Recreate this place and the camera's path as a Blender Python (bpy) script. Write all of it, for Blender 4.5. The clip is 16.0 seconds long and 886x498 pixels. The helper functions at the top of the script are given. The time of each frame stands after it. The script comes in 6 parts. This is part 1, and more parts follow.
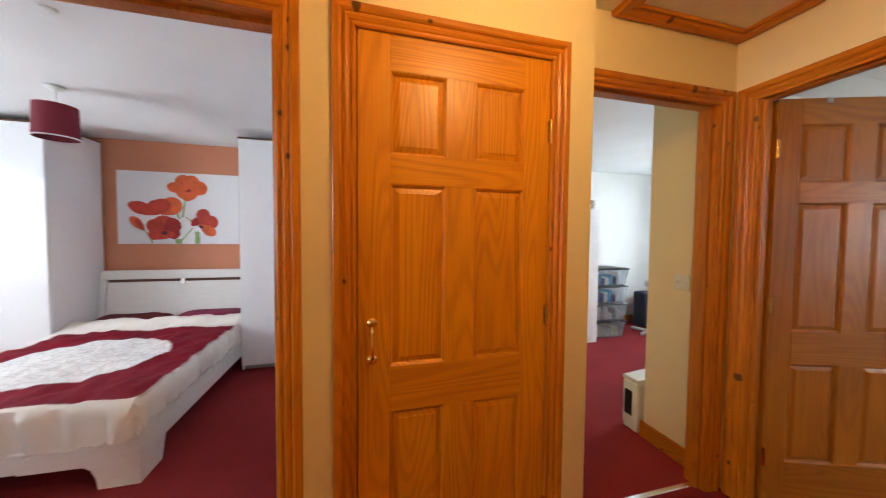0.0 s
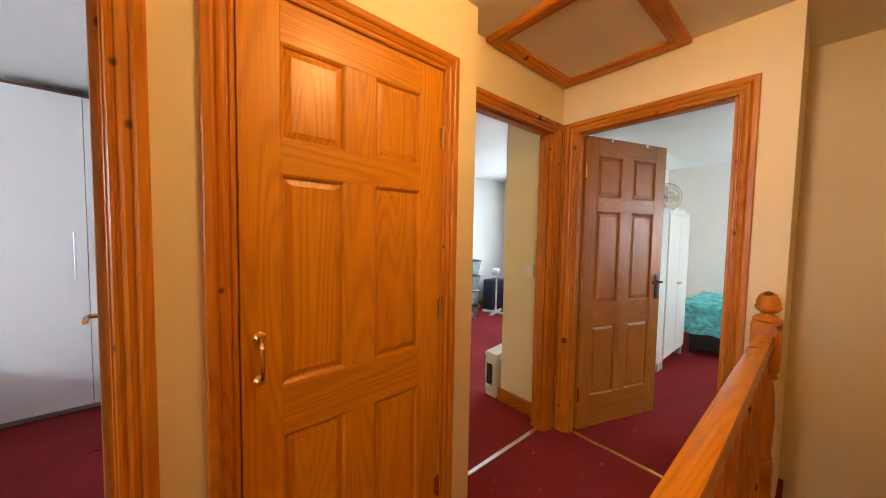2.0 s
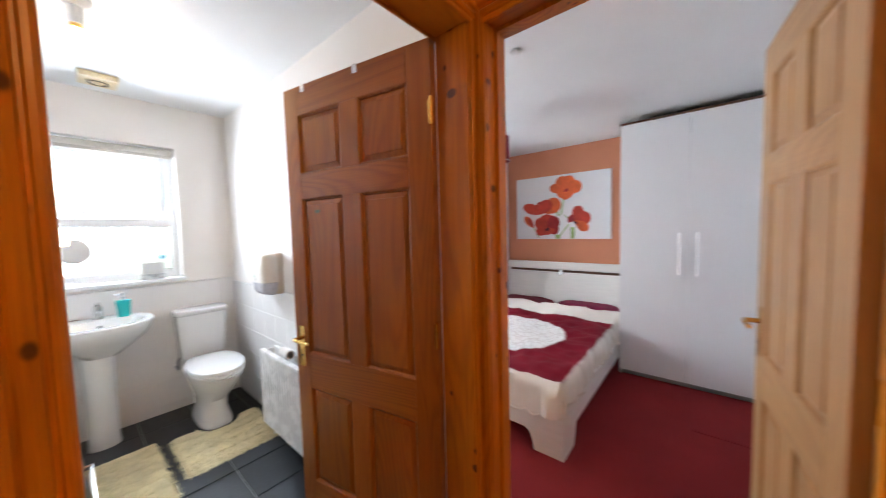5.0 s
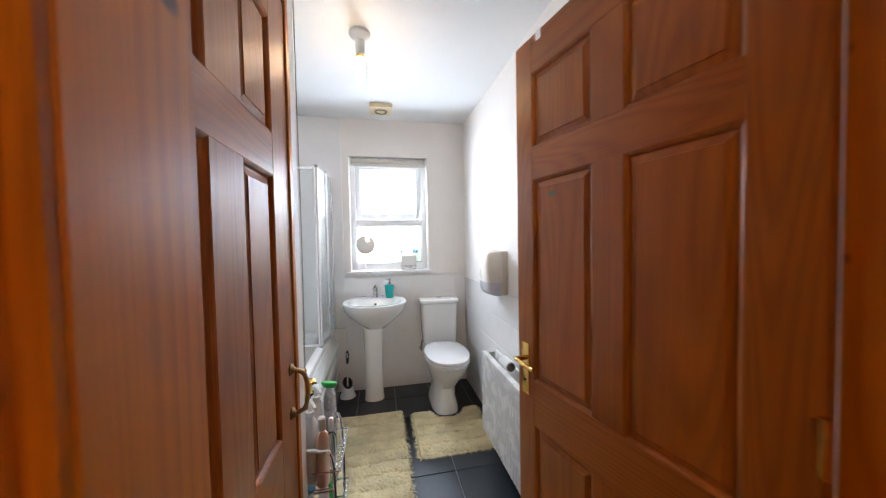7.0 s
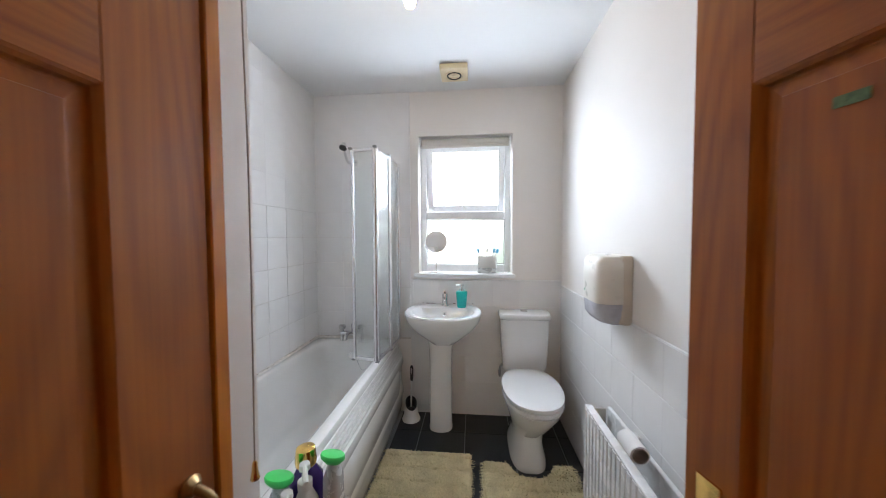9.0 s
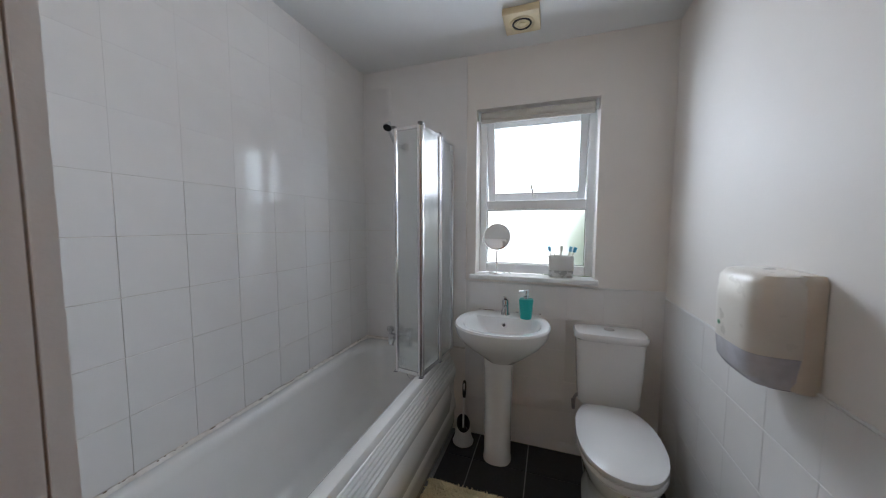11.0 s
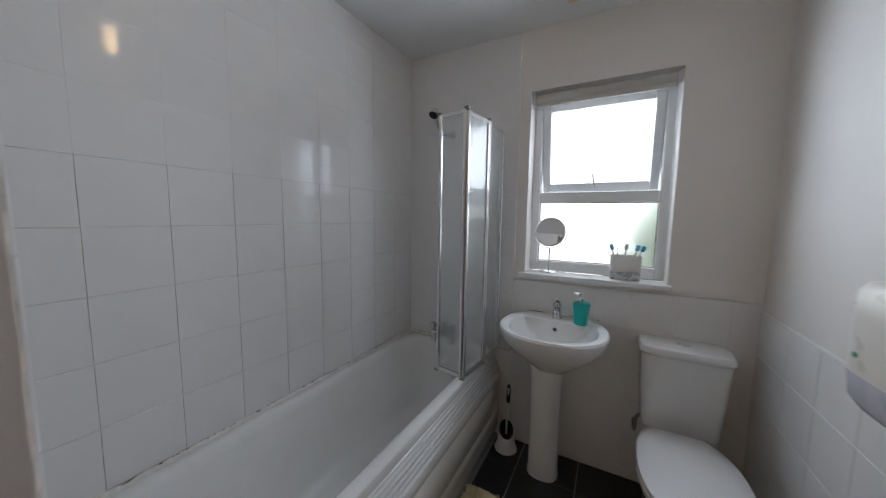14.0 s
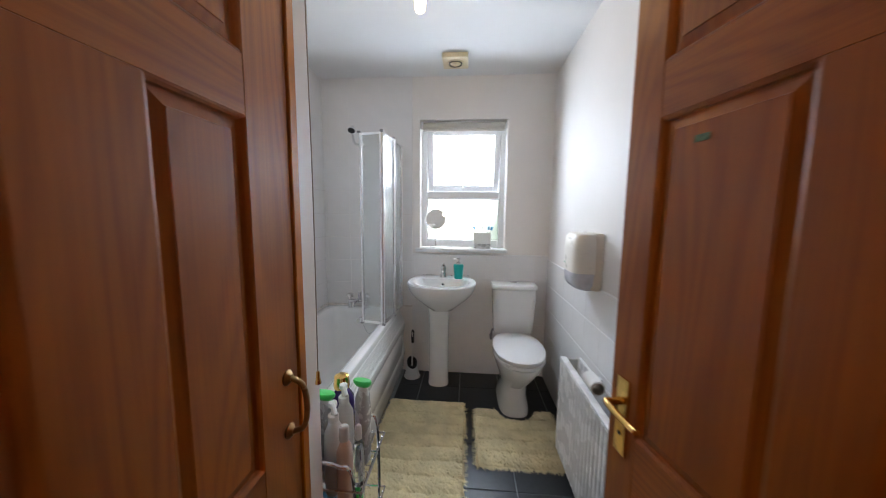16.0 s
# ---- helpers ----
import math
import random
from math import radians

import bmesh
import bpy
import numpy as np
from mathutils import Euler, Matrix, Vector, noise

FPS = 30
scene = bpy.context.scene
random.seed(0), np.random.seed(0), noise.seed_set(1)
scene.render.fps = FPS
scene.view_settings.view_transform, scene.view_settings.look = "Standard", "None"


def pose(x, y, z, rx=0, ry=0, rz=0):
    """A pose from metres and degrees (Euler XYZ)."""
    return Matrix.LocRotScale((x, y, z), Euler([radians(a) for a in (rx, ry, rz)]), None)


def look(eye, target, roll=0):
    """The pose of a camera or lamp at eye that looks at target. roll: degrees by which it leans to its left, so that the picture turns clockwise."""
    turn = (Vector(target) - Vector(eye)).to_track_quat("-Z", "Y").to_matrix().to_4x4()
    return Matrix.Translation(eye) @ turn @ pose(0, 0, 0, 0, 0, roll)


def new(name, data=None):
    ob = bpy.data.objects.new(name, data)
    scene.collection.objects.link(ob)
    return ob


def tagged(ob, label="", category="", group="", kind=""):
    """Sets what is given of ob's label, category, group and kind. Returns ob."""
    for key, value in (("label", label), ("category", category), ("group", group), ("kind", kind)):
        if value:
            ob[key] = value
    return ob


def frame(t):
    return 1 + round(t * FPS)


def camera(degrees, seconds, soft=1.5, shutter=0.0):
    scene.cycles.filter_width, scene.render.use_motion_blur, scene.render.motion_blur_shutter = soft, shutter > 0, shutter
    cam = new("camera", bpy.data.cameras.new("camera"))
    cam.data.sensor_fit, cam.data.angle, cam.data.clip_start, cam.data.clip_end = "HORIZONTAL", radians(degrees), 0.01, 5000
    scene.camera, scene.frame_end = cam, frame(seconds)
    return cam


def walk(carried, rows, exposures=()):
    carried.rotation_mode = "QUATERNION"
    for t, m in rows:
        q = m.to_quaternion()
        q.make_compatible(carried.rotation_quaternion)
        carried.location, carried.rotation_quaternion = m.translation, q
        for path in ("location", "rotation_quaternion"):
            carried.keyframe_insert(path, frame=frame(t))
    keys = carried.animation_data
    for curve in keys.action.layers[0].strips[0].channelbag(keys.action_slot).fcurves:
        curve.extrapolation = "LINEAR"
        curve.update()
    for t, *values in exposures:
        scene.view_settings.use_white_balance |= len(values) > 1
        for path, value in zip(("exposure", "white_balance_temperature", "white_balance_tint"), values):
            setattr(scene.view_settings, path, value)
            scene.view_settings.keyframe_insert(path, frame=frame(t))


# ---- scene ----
cam = camera(109.2, 16.0, soft=1.0, shutter=0.5)
PATH = [
    (0, (-0.013, 0.029, 1.319), (0.496, 1.961, 1.241), 0.5),
    (0.5, (-0.037, 0.049, 1.316), (0.739, 1.89, 1.227), 0.7),
    (1, (-0.065, 0.066, 1.315), (0.947, 1.788, 1.218), 0.8),
    (1.5, (-0.103, 0.087, 1.319), (1.071, 1.703, 1.218), 0.8),
    (2, (-0.146, 0.095, 1.333), (1.14, 1.623, 1.231), 1.0),
    (2.5, (-0.188, 0.082, 1.329), (1.089, 1.618, 1.222), 0.9),
    (3, (-0.261, 0.088, 1.328), (0.701, 1.837, 1.21), 0.1),
    (3.5, (-0.334, 0.086, 1.355), (0.096, 2.034, 1.222), -0.2),
    (4, (-0.406, 0.104, 1.38), (-0.636, 2.086, 1.25), -0.7),
    (4.5, (-0.473, 0.158, 1.372), (-1.259, 1.993, 1.247), -1.1),
    (5, (-0.532, 0.239, 1.359), (-1.814, 1.77, 1.239), -1.5),
    (5.2, (-0.552, 0.275, 1.348), (-1.986, 1.665, 1.241), -1.8),
    (7.3, (-0.984, 0.403, 1.316), (-2.964, 0.681, 1.253), -0.7),
    (7.5, (-1.046, 0.407, 1.326), (-3.034, 0.618, 1.263), -0.5),
    (8, (-1.177, 0.445, 1.327), (-3.175, 0.519, 1.251), -0.6),
    (8.5, (-1.308, 0.508, 1.31), (-3.305, 0.446, 1.237), -0.5),
    (11, (-1.806, 0.583, 1.346), (-3.695, -0.059, 1.198), 0.1),
    (11.5, (-1.872, 0.574, 1.353), (-3.716, -0.184, 1.189), -0.0),
    (12, (-1.943, 0.577, 1.358), (-3.73, -0.303, 1.175), 0.1),
    (12.5, (-1.986, 0.573, 1.342), (-3.718, -0.413, 1.176), 0.3),
    (13, (-2.005, 0.559, 1.365), (-3.696, -0.491, 1.178), 0.1),
    (13.5, (-1.987, 0.559, 1.372), (-3.666, -0.51, 1.183), 0.1),
    (14, (-1.914, 0.58, 1.351), (-3.667, -0.361, 1.152), 0.8),
    (14.5, (-1.757, 0.584, 1.332), (-3.594, -0.185, 1.14), 1.0),
    (15, (-1.57, 0.582, 1.319), (-3.47, -0.005, 1.104), 1.0),
    (15.5, (-1.406, 0.552, 1.312), (-3.356, 0.166, 1.092), 0.8),
    (16, (-1.207, 0.531, 1.316), (-3.189, 0.376, 1.098), 0.6),
]
EXPOSURES = [(0, 0.2), (2, 0.34), (3, 0.34), (3.6, 0.5), (4.2, 0.4), (5.2, 0.12), (7.5, -0.3), (8.5, -0.4), (11, -1.55), (12.5, -1.76), (13.5, -1.86), (14.5, -1.72), (15, -1.5), (16, -0.8)]
walk(cam, [(t, look(eye, target, roll)) for t, eye, target, roll in PATH], EXPOSURES)

# ---- world and large lights ----
world = bpy.data.worlds.new("overcast_sky")
scene.world = world
world.use_nodes = True
wn = world.node_tree
sky = wn.nodes.new("ShaderNodeTexSky")
sky.sky_type, sky.sun_disc = "NISHITA", False
sky.sun_elevation, sky.sun_rotation, sky.air_density, sky.dust_density = radians(40), radians(250), 1.0, 4.0
wn.nodes["Background"].inputs["Strength"].default_value = 0.12
wn.links.new(sky.outputs["Color"], wn.nodes["Background"].inputs["Color"])

sun = new("sun", bpy.data.lights.new("sun", "SUN"))
sun.data.energy, sun.data.angle, sun.data.color = 1.2, radians(20), (1.0, 0.97, 0.92)
sun.matrix_world = look((-30, -12, 30), (0, 0, 0))


def window_light(name, x, y, z, w, h, toward, watts, colour=(0.86, 0.93, 1.0)):
    """Daylight that comes in through a window's opening."""
    lamp = new(name, bpy.data.lights.new(name, "AREA"))
    lamp.data.shape, lamp.data.size, lamp.data.size_y = "RECTANGLE", w, h
    lamp.data.energy, lamp.data.color = watts, colour
    lamp.matrix_world = look((x, y, z), toward)
    return lamp


def bulb_light(name, x, y, z, radius, watts, colour):
    lamp = new(name, bpy.data.lights.new(name, "POINT"))
    lamp.data.energy, lamp.data.shadow_soft_size, lamp.data.color = watts, radius, colour
    lamp.location = (x, y, z)
    return lamp


window_light("bathroom_daylight", -3.97, 0.485, 1.775, 0.66, 0.52, (-2.0, 0.485, 1.55), 49, (0.72, 0.83, 1.0))
window_light("bedroom_daylight", -4.05, 2.35, 1.5, 1.4, 1.2, (-1.0, 2.35, 1.3), 38, (0.72, 0.87, 1.0))
window_light("box_room_daylight", 4.98, 2.75, 1.5, 1.3, 1.2, (2.5, 2.75, 1.4), 42, (0.60, 0.84, 1.0))
window_light("child_room_daylight", 4.5, -1.95, 1.5, 1.3, 1.2, (4.3, 0.5, 1.3), 19, (0.84, 0.96, 0.95))
bulb_light("landing_lamp_light", 0.47, 0.27, 2.2, 0.05, 21.5, (1.0, 0.62, 0.22))

# ---- geometry helpers ----
def thing(name, m=None, label="", category="", group="", kind=""):
    """An empty at a thing's base, under which its parts hang."""
    ob = new(name)
    ob.empty_display_size = 0.05
    ob.matrix_basis = m if m is not None else Matrix()
    return tagged(ob, label, category, group, kind)


def part(name, bm, material, parent=None, label="", smooth=False):
    bmesh.ops.recalc_face_normals(bm, faces=bm.faces)
    mesh = bpy.data.meshes.new(name)
    bm.to_mesh(mesh)
    bm.free()
    mesh.materials.append(material)
    if smooth:
        mesh.shade_smooth()
        mesh.set_sharp_from_angle(angle=radians(40))
    ob = new(name, mesh)
    ob.parent = parent
    return tagged(ob, label)


def block(x0, x1, y0, y1, z0, z1, bevel=0.0, bm=None, seg=1):
    """A box between two corners, its edges rounded."""
    bm = bm or bmesh.new()
    made = bmesh.ops.create_cube(bm, size=1.0)["verts"]
    for v in made:
        v.co = ((x0 + x1) / 2 + v.co.x * abs(x1 - x0), (y0 + y1) / 2 + v.co.y * abs(y1 - y0), (z0 + z1) / 2 + v.co.z * abs(z1 - z0))
    if bevel:
        edges = {e for v in made for e in v.link_edges}
        bmesh.ops.bevel(bm, geom=list(edges), offset=bevel, segments=seg, affect="EDGES", profile=0.5)
    return bm


def loft(rings, close=True, caps=True):
    """A skin over rings of points, each with the same count."""
    bm = bmesh.new()
    rows = [[bm.verts.new(p) for p in ring] for ring in rings]
    n = len(rows[0])
    for a, b in zip(rows, rows[1:]):
        for i in range(n if close else n - 1):
            bm.faces.new((a[i], a[(i + 1) % n], b[(i + 1) % n], b[i]))
    if caps and close:
        if caps != "end":
            bm.faces.new(rows[0][::-1])
        bm.faces.new(rows[-1])
    return bm


def lathe(profile, seg=24, centre=(0, 0)):
    """A turned body from (radius, height) pairs."""
    return loft([[(centre[0] + r * math.cos(2 * math.pi * i / seg), centre[1] + r * math.sin(2 * math.pi * i / seg), z) for i in range(seg)] for r, z in profile])


def tube(points, r, seg=8, closed=False):
    """A round bar along a line of points."""
    pts = [Vector(p) for p in points]
    rings = []
    up = Vector((0, 0, 1))
    for i, p in enumerate(pts):
        a = pts[i - 1] if i or closed else p
        b = pts[(i + 1) % len(pts)] if i < len(pts) - 1 or closed else p
        d = (b - a).normalized()
        side = d.cross(up if abs(d.z) < 0.95 else Vector((1, 0, 0))).normalized()
        other = d.cross(side)
        rings.append([p + r * (math.cos(2 * math.pi * k / seg) * side + math.sin(2 * math.pi * k / seg) * other) for k in range(seg)])
    if closed:
        rings.append(rings[0])
    return loft(rings, caps=not closed)


def arc(points, steps=6):
    """A smooth line through points."""
    pts = [Vector(p) for p in points]
    out = []
    for i in range(len(pts) - 1):
        p0, p1, p2, p3 = pts[max(i - 1, 0)], pts[i], pts[i + 1], pts[min(i + 2, len(pts) - 1)]
        for k in range(steps):
            t = k / steps
            out.append(0.5 * (2 * p1 + (p2 - p0) * t + (2 * p0 - 5 * p1 + 4 * p2 - p3) * t * t + (3 * p1 - p0 - 3 * p2 + p3) * t ** 3))
    return out + [pts[-1]]


def oval(cx, cy, rx, ry, z, n=32, power=2.0):
    """A ring, round for power 2 and squarer above."""
    out = []
    for i in range(n):
        a = 2 * math.pi * i / n
        c, s = math.cos(a), math.sin(a)
        out.append((cx + rx * math.copysign(abs(c) ** (2 / power), c), cy + ry * math.copysign(abs(s) ** (2 / power), s), z))
    return out


def merged(*bms):
    """Several bodies as one."""
    bm = bmesh.new()
    for b in bms:
        mesh = bpy.data.meshes.new("joined")
        b.to_mesh(mesh)
        b.free()
        bm.from_mesh(mesh)
        bpy.data.meshes.remove(mesh)
    return bm


def moved(bm, m):
    bmesh.ops.transform(bm, matrix=m, verts=bm.verts)
    return bm


# ---- materials ----
def shader(name, colour, rough=0.5, metal=0.0, spec=0.5, coat=0.0, grain=0.0, grain_scale=60.0, stain=0.0, stain_scale=3.0, bump=0.0, bump_scale=200.0, stretch=(1, 1, 1), **extra):
    """A principled surface whose colour varies at a fine and a coarse scale, with a fine relief."""
    m = bpy.data.materials.new(name)
    m.use_nodes = True
    n, l = m.node_tree.nodes, m.node_tree.links
    b = n["Principled BSDF"]
    b.inputs["Base Color"].default_value = (*colour, 1)
    b.inputs["Roughness"].default_value, b.inputs["Metallic"].default_value = rough, metal
    b.inputs["Specular IOR Level"].default_value, b.inputs["Coat Weight"].default_value = spec, coat
    b.inputs["Coat Roughness"].default_value = 0.12
    for key, value in extra.items():
        b.inputs[key.replace("_", " ")].default_value = value
    co = n.new("ShaderNodeTexCoord")
    mp = n.new("ShaderNodeMapping")
    mp.inputs["Scale"].default_value = stretch
    l.new(co.outputs["Object"], mp.inputs["Vector"])

    def noise_at(scale, detail=4.0):
        t = n.new("ShaderNodeTexNoise")
        t.inputs["Scale"].default_value, t.inputs["Detail"].default_value = scale, detail
        l.new(mp.outputs["Vector"], t.inputs["Vector"])
        return t.outputs["Fac"]

    last = None
    for amount, scale in ((grain, grain_scale), (stain, stain_scale)):
        if amount:
            r = n.new("ShaderNodeMapRange")
            r.inputs["From Min"].default_value, r.inputs["From Max"].default_value = 0.3, 0.7
            r.inputs["To Min"].default_value, r.inputs["To Max"].default_value = 1 - amount, 1 + amount
            l.new(noise_at(scale), r.inputs["Value"])
            v = n.new("ShaderNodeVectorMath")
            v.operation = "SCALE"
            v.inputs[0].default_value = colour
            if last:
                l.new(last, v.inputs[0])
            l.new(r.outputs["Result"], v.inputs["Scale"])
            last = v.outputs["Vector"]
    if last:
        l.new(last, b.inputs["Base Color"])
    if stain:
        r = n.new("ShaderNodeMapRange")
        r.inputs["To Min"].default_value, r.inputs["To Max"].default_value = max(rough - 0.08, 0.02), min(rough + 0.12, 1)
        l.new(noise_at(stain_scale * 2.3), r.inputs["Value"])
        l.new(r.outputs["Result"], b.inputs["Roughness"])
    if bump:
        bp = n.new("ShaderNodeBump")
        bp.inputs["Strength"].default_value, bp.inputs["Distance"].default_value = bump, 0.002
        l.new(noise_at(bump_scale), bp.inputs["Height"])
        l.new(bp.outputs["Normal"], b.inputs["Normal"])
    return m


def pine(name, axis, light=(0.76, 0.292, 0.006), dark=(0.34, 0.082, 0.002), rough=0.42, knots=1.0, coat=0.3):
    """Varnished pine, its grain along one axis of the piece, with knots."""
    m = bpy.data.materials.new(name)
    m.use_nodes = True
    n, l = m.node_tree.nodes, m.node_tree.links
    b = n["Principled BSDF"]
    b.inputs["Roughness"].default_value, b.inputs["Coat Weight"].default_value = rough, coat
    b.inputs["Coat Roughness"].default_value, b.inputs["Specular IOR Level"].default_value = 0.3, 0.25
    co, info = n.new("ShaderNodeTexCoord"), n.new("ShaderNodeObjectInfo")
    shift = n.new("ShaderNodeVectorMath")
    shift.operation = "MULTIPLY_ADD"
    comb = n.new("ShaderNodeCombineXYZ")
    for k in range(3):
        l.new(info.outputs["Random"], comb.inputs[k])
    l.new(comb.outputs[0], shift.inputs[0])
    shift.inputs[1].default_value = (37.0, 19.0, 23.0)
    l.new(co.outputs["Object"], shift.inputs[2])

    def mapped(across, along):
        mp = n.new("ShaderNodeMapping")
        mp.inputs["Scale"].default_value = [along if k == axis else across for k in range(3)]
        l.new(shift.outputs[0], mp.inputs["Vector"])
        return mp.outputs["Vector"]

    def noise_at(vec, scale, detail=2.0, dist=0.0):
        t = n.new("ShaderNodeTexNoise")
        t.inputs["Scale"].default_value, t.inputs["Detail"].default_value, t.inputs["Distortion"].default_value = scale, detail, dist
        l.new(vec, t.inputs["Vector"])
        return t.outputs["Fac"]

    def calc(op, a, c, clamp=False):
        t = n.new("ShaderNodeMath")
        t.operation, t.use_clamp = op, clamp
        for k, v in enumerate((a, c)):
            if isinstance(v, (int, float)):
                t.inputs[k].default_value = v
            else:
                l.new(v, t.inputs[k])
        return t.outputs[0]

    body = noise_at(mapped(5.0, 0.55), 1.0, 1.0, 0.4)
    rings = calc("SINE", calc("MULTIPLY", body, 150.0), 0.0)
    rings = calc("MULTIPLY_ADD", rings, 0.5)
    n_r = rings.node
    n_r.inputs[2].default_value = 0.5
    rings = calc("POWER", rings, 1.8)
    streak = noise_at(mapped(260.0, 4.0), 1.0, 3.0)
    tone = noise_at(mapped(3.0, 0.8), 1.0, 2.0)

    def knots_at(across, along, inner, outer, keep):
        """Round knots in a share of the cells."""
        vor = n.new("ShaderNodeTexVoronoi")
        vor.inputs["Scale"].default_value, vor.inputs["Randomness"].default_value = 1.0, 1.0
        l.new(mapped(across, along), vor.inputs["Vector"])
        edge = n.new("ShaderNodeMapRange")
        edge.interpolation_type = "SMOOTHSTEP"
        edge.inputs["From Min"].default_value, edge.inputs["From Max"].default_value = inner, outer
        edge.inputs["To Min"].default_value, edge.inputs["To Max"].default_value = knots, 0.0
        l.new(vor.outputs["Distance"], edge.inputs["Value"])
        pick = n.new("ShaderNodeSeparateColor")
        l.new(vor.outputs["Color"], pick.inputs[0])
        return calc("MULTIPLY", edge.outputs["Result"], calc("LESS_THAN", pick.outputs[0], keep))

    knot = calc("MAXIMUM", knots_at(13.0, 9.0, 0.05, 0.13, 0.6), knots_at(7.5, 10.0, 0.11, 0.18, 0.38))
    grain = calc("ADD", calc("MULTIPLY", rings, 0.23), calc("MULTIPLY", streak, 0.50))
    grain = calc("ADD", grain, calc("MULTIPLY", calc("SUBTRACT", tone, 0.46), 0.7), True)
    mix = n.new("ShaderNodeMix")
    mix.data_type = "RGBA"
    mix.inputs[6].default_value, mix.inputs[7].default_value = (*light, 1), (*dark, 1)
    l.new(grain, mix.inputs[0])
    mk = n.new("ShaderNodeMix")
    mk.data_type = "RGBA"
    mk.inputs[7].default_value = (0.045, 0.012, 0.004, 1)
    l.new(mix.outputs[2], mk.inputs[6])
    l.new(calc("MULTIPLY", knot, 0.88), mk.inputs[0])
    l.new(mk.outputs[2], b.inputs["Base Color"])
    bp = n.new("ShaderNodeBump")
    bp.inputs["Strength"].default_value, bp.inputs["Distance"].default_value = 0.12, 0.001
    l.new(grain, bp.inputs["Height"])
    l.new(bp.outputs["Normal"], b.inputs["Normal"])
    return m


TRIM = ((0.64, 0.215, 0.006), (0.26, 0.056, 0.002))
PINE = [pine("varnished_pine_x", 0, *TRIM), pine("varnished_pine_y", 1, *TRIM), pine("varnished_pine_z", 2, *TRIM)]
RAIL_PINE = pine("glossy_pine_rail", 0, rough=0.22, coat=0.35)
DOOR = [pine("door_pine_x", 0, knots=0.0), pine("door_pine_y", 1, knots=0.0), pine("door_pine_z", 2, knots=0.0)]
# Door pine made paler: daylight and window gloss are put into its colour.
DAYLIT_WOOD = ((0.56, 0.31, 0.13), (0.30, 0.14, 0.05))
DAYLIT_DOOR = [pine("daylit_door_x", 0, *DAYLIT_WOOD, knots=0.0), pine("daylit_door_y", 1, *DAYLIT_WOOD, knots=0.0), pine("daylit_door_z", 2, *DAYLIT_WOOD, knots=0.0)]
# Door pine made browner: the shade on the child's-room leaf is in its colour.
DIM_WOOD = ((0.47, 0.166, 0.011), (0.17, 0.042, 0.004))
DIM_DOOR = [pine("dim_door_x", 0, *DIM_WOOD, knots=0.0), pine("dim_door_y", 1, *DIM_WOOD, knots=0.0), pine("dim_door_z", 2, *DIM_WOOD, knots=0.0)]
# Door pine darkened and reddened: shade on both bathroom doors painted into the colour.
SHADED_WOOD = ((0.44, 0.136, 0.011), (0.15, 0.031, 0.004))
SHADED_DOOR = [pine("shaded_door_x", 0, *SHADED_WOOD, knots=0.0), pine("shaded_door_y", 1, *SHADED_WOOD, knots=0.0), pine("shaded_door_z", 2, *SHADED_WOOD, knots=0.0)]
CREAM = shader("cream_wall_paint", (0.84, 0.69, 0.44), 0.6, stain=0.03, stain_scale=2.0, bump=0.15, bump_scale=120)
WHITE_WALL = shader("white_wall_paint", (0.84, 0.80, 0.755), 0.6, stain=0.025, stain_scale=2.0, bump=0.12, bump_scale=120)
LILAC = shader("pale_grey_wall_paint", (0.72, 0.72, 0.75), 0.6, stain=0.03, stain_scale=2.0, bump=0.12, bump_scale=120)
CEIL = shader("white_ceiling_paint", (0.80, 0.80, 0.79), 0.7, stain=0.03, stain_scale=1.6, bump=0.15, bump_scale=90)
HALL_CEIL = shader("warm_white_ceiling_paint", (0.78, 0.70, 0.56), 0.7, stain=0.03, stain_scale=1.6, bump=0.15, bump_scale=90)
ORANGE = shader("terracotta_wall_paint", (0.62, 0.24, 0.13), 0.6, stain=0.05, stain_scale=2.0, bump=0.1, bump_scale=120)
CARPET = shader("dark_red_carpet", (0.26, 0.023, 0.027), 0.95, spec=0.15, grain=0.35, grain_scale=420, stain=0.13, stain_scale=2.2, bump=0.9, bump_scale=700)
SLATE = shader("black_floor_tile", (0.014, 0.018, 0.023), 0.32, grain=0.25, grain_scale=90, stain=0.2, stain_scale=5, bump=0.25, bump_scale=60)
GROUT_DARK = shader("grey_floor_grout", (0.26, 0.28, 0.29), 0.9, grain=0.2, grain_scale=200)
TILE = shader("glossy_white_tile", (0.83, 0.815, 0.80), 0.05, stain=0.02, stain_scale=6, bump=0.16, bump_scale=7)
GROUT = shader("worn_tile_grout", (0.72, 0.67, 0.61), 0.9, grain=0.25, grain_scale=35, stain=0.3, stain_scale=6)
CLEAN_GROUT = shader("clean_tile_grout", (0.80, 0.78, 0.76), 0.7, grain=0.08, grain_scale=35, stain=0.1, stain_scale=6)
CERAMIC = shader("white_glazed_ceramic", (0.82, 0.82, 0.81), 0.07, coat=0.4, stain=0.012, stain_scale=4)
ACRYLIC = shader("white_bath_acrylic", (0.85, 0.84, 0.815), 0.14, coat=0.2, stain=0.025, stain_scale=5)
PLASTIC = shader("white_plastic", (0.78, 0.78, 0.76), 0.3, stain=0.03, stain_scale=8)
UPVC = shader("white_window_plastic", (0.82, 0.83, 0.84), 0.22, stain=0.03, stain_scale=6)
IVORY = shader("ivory_plastic", (0.80, 0.76, 0.69), 0.28, stain=0.04, stain_scale=9)
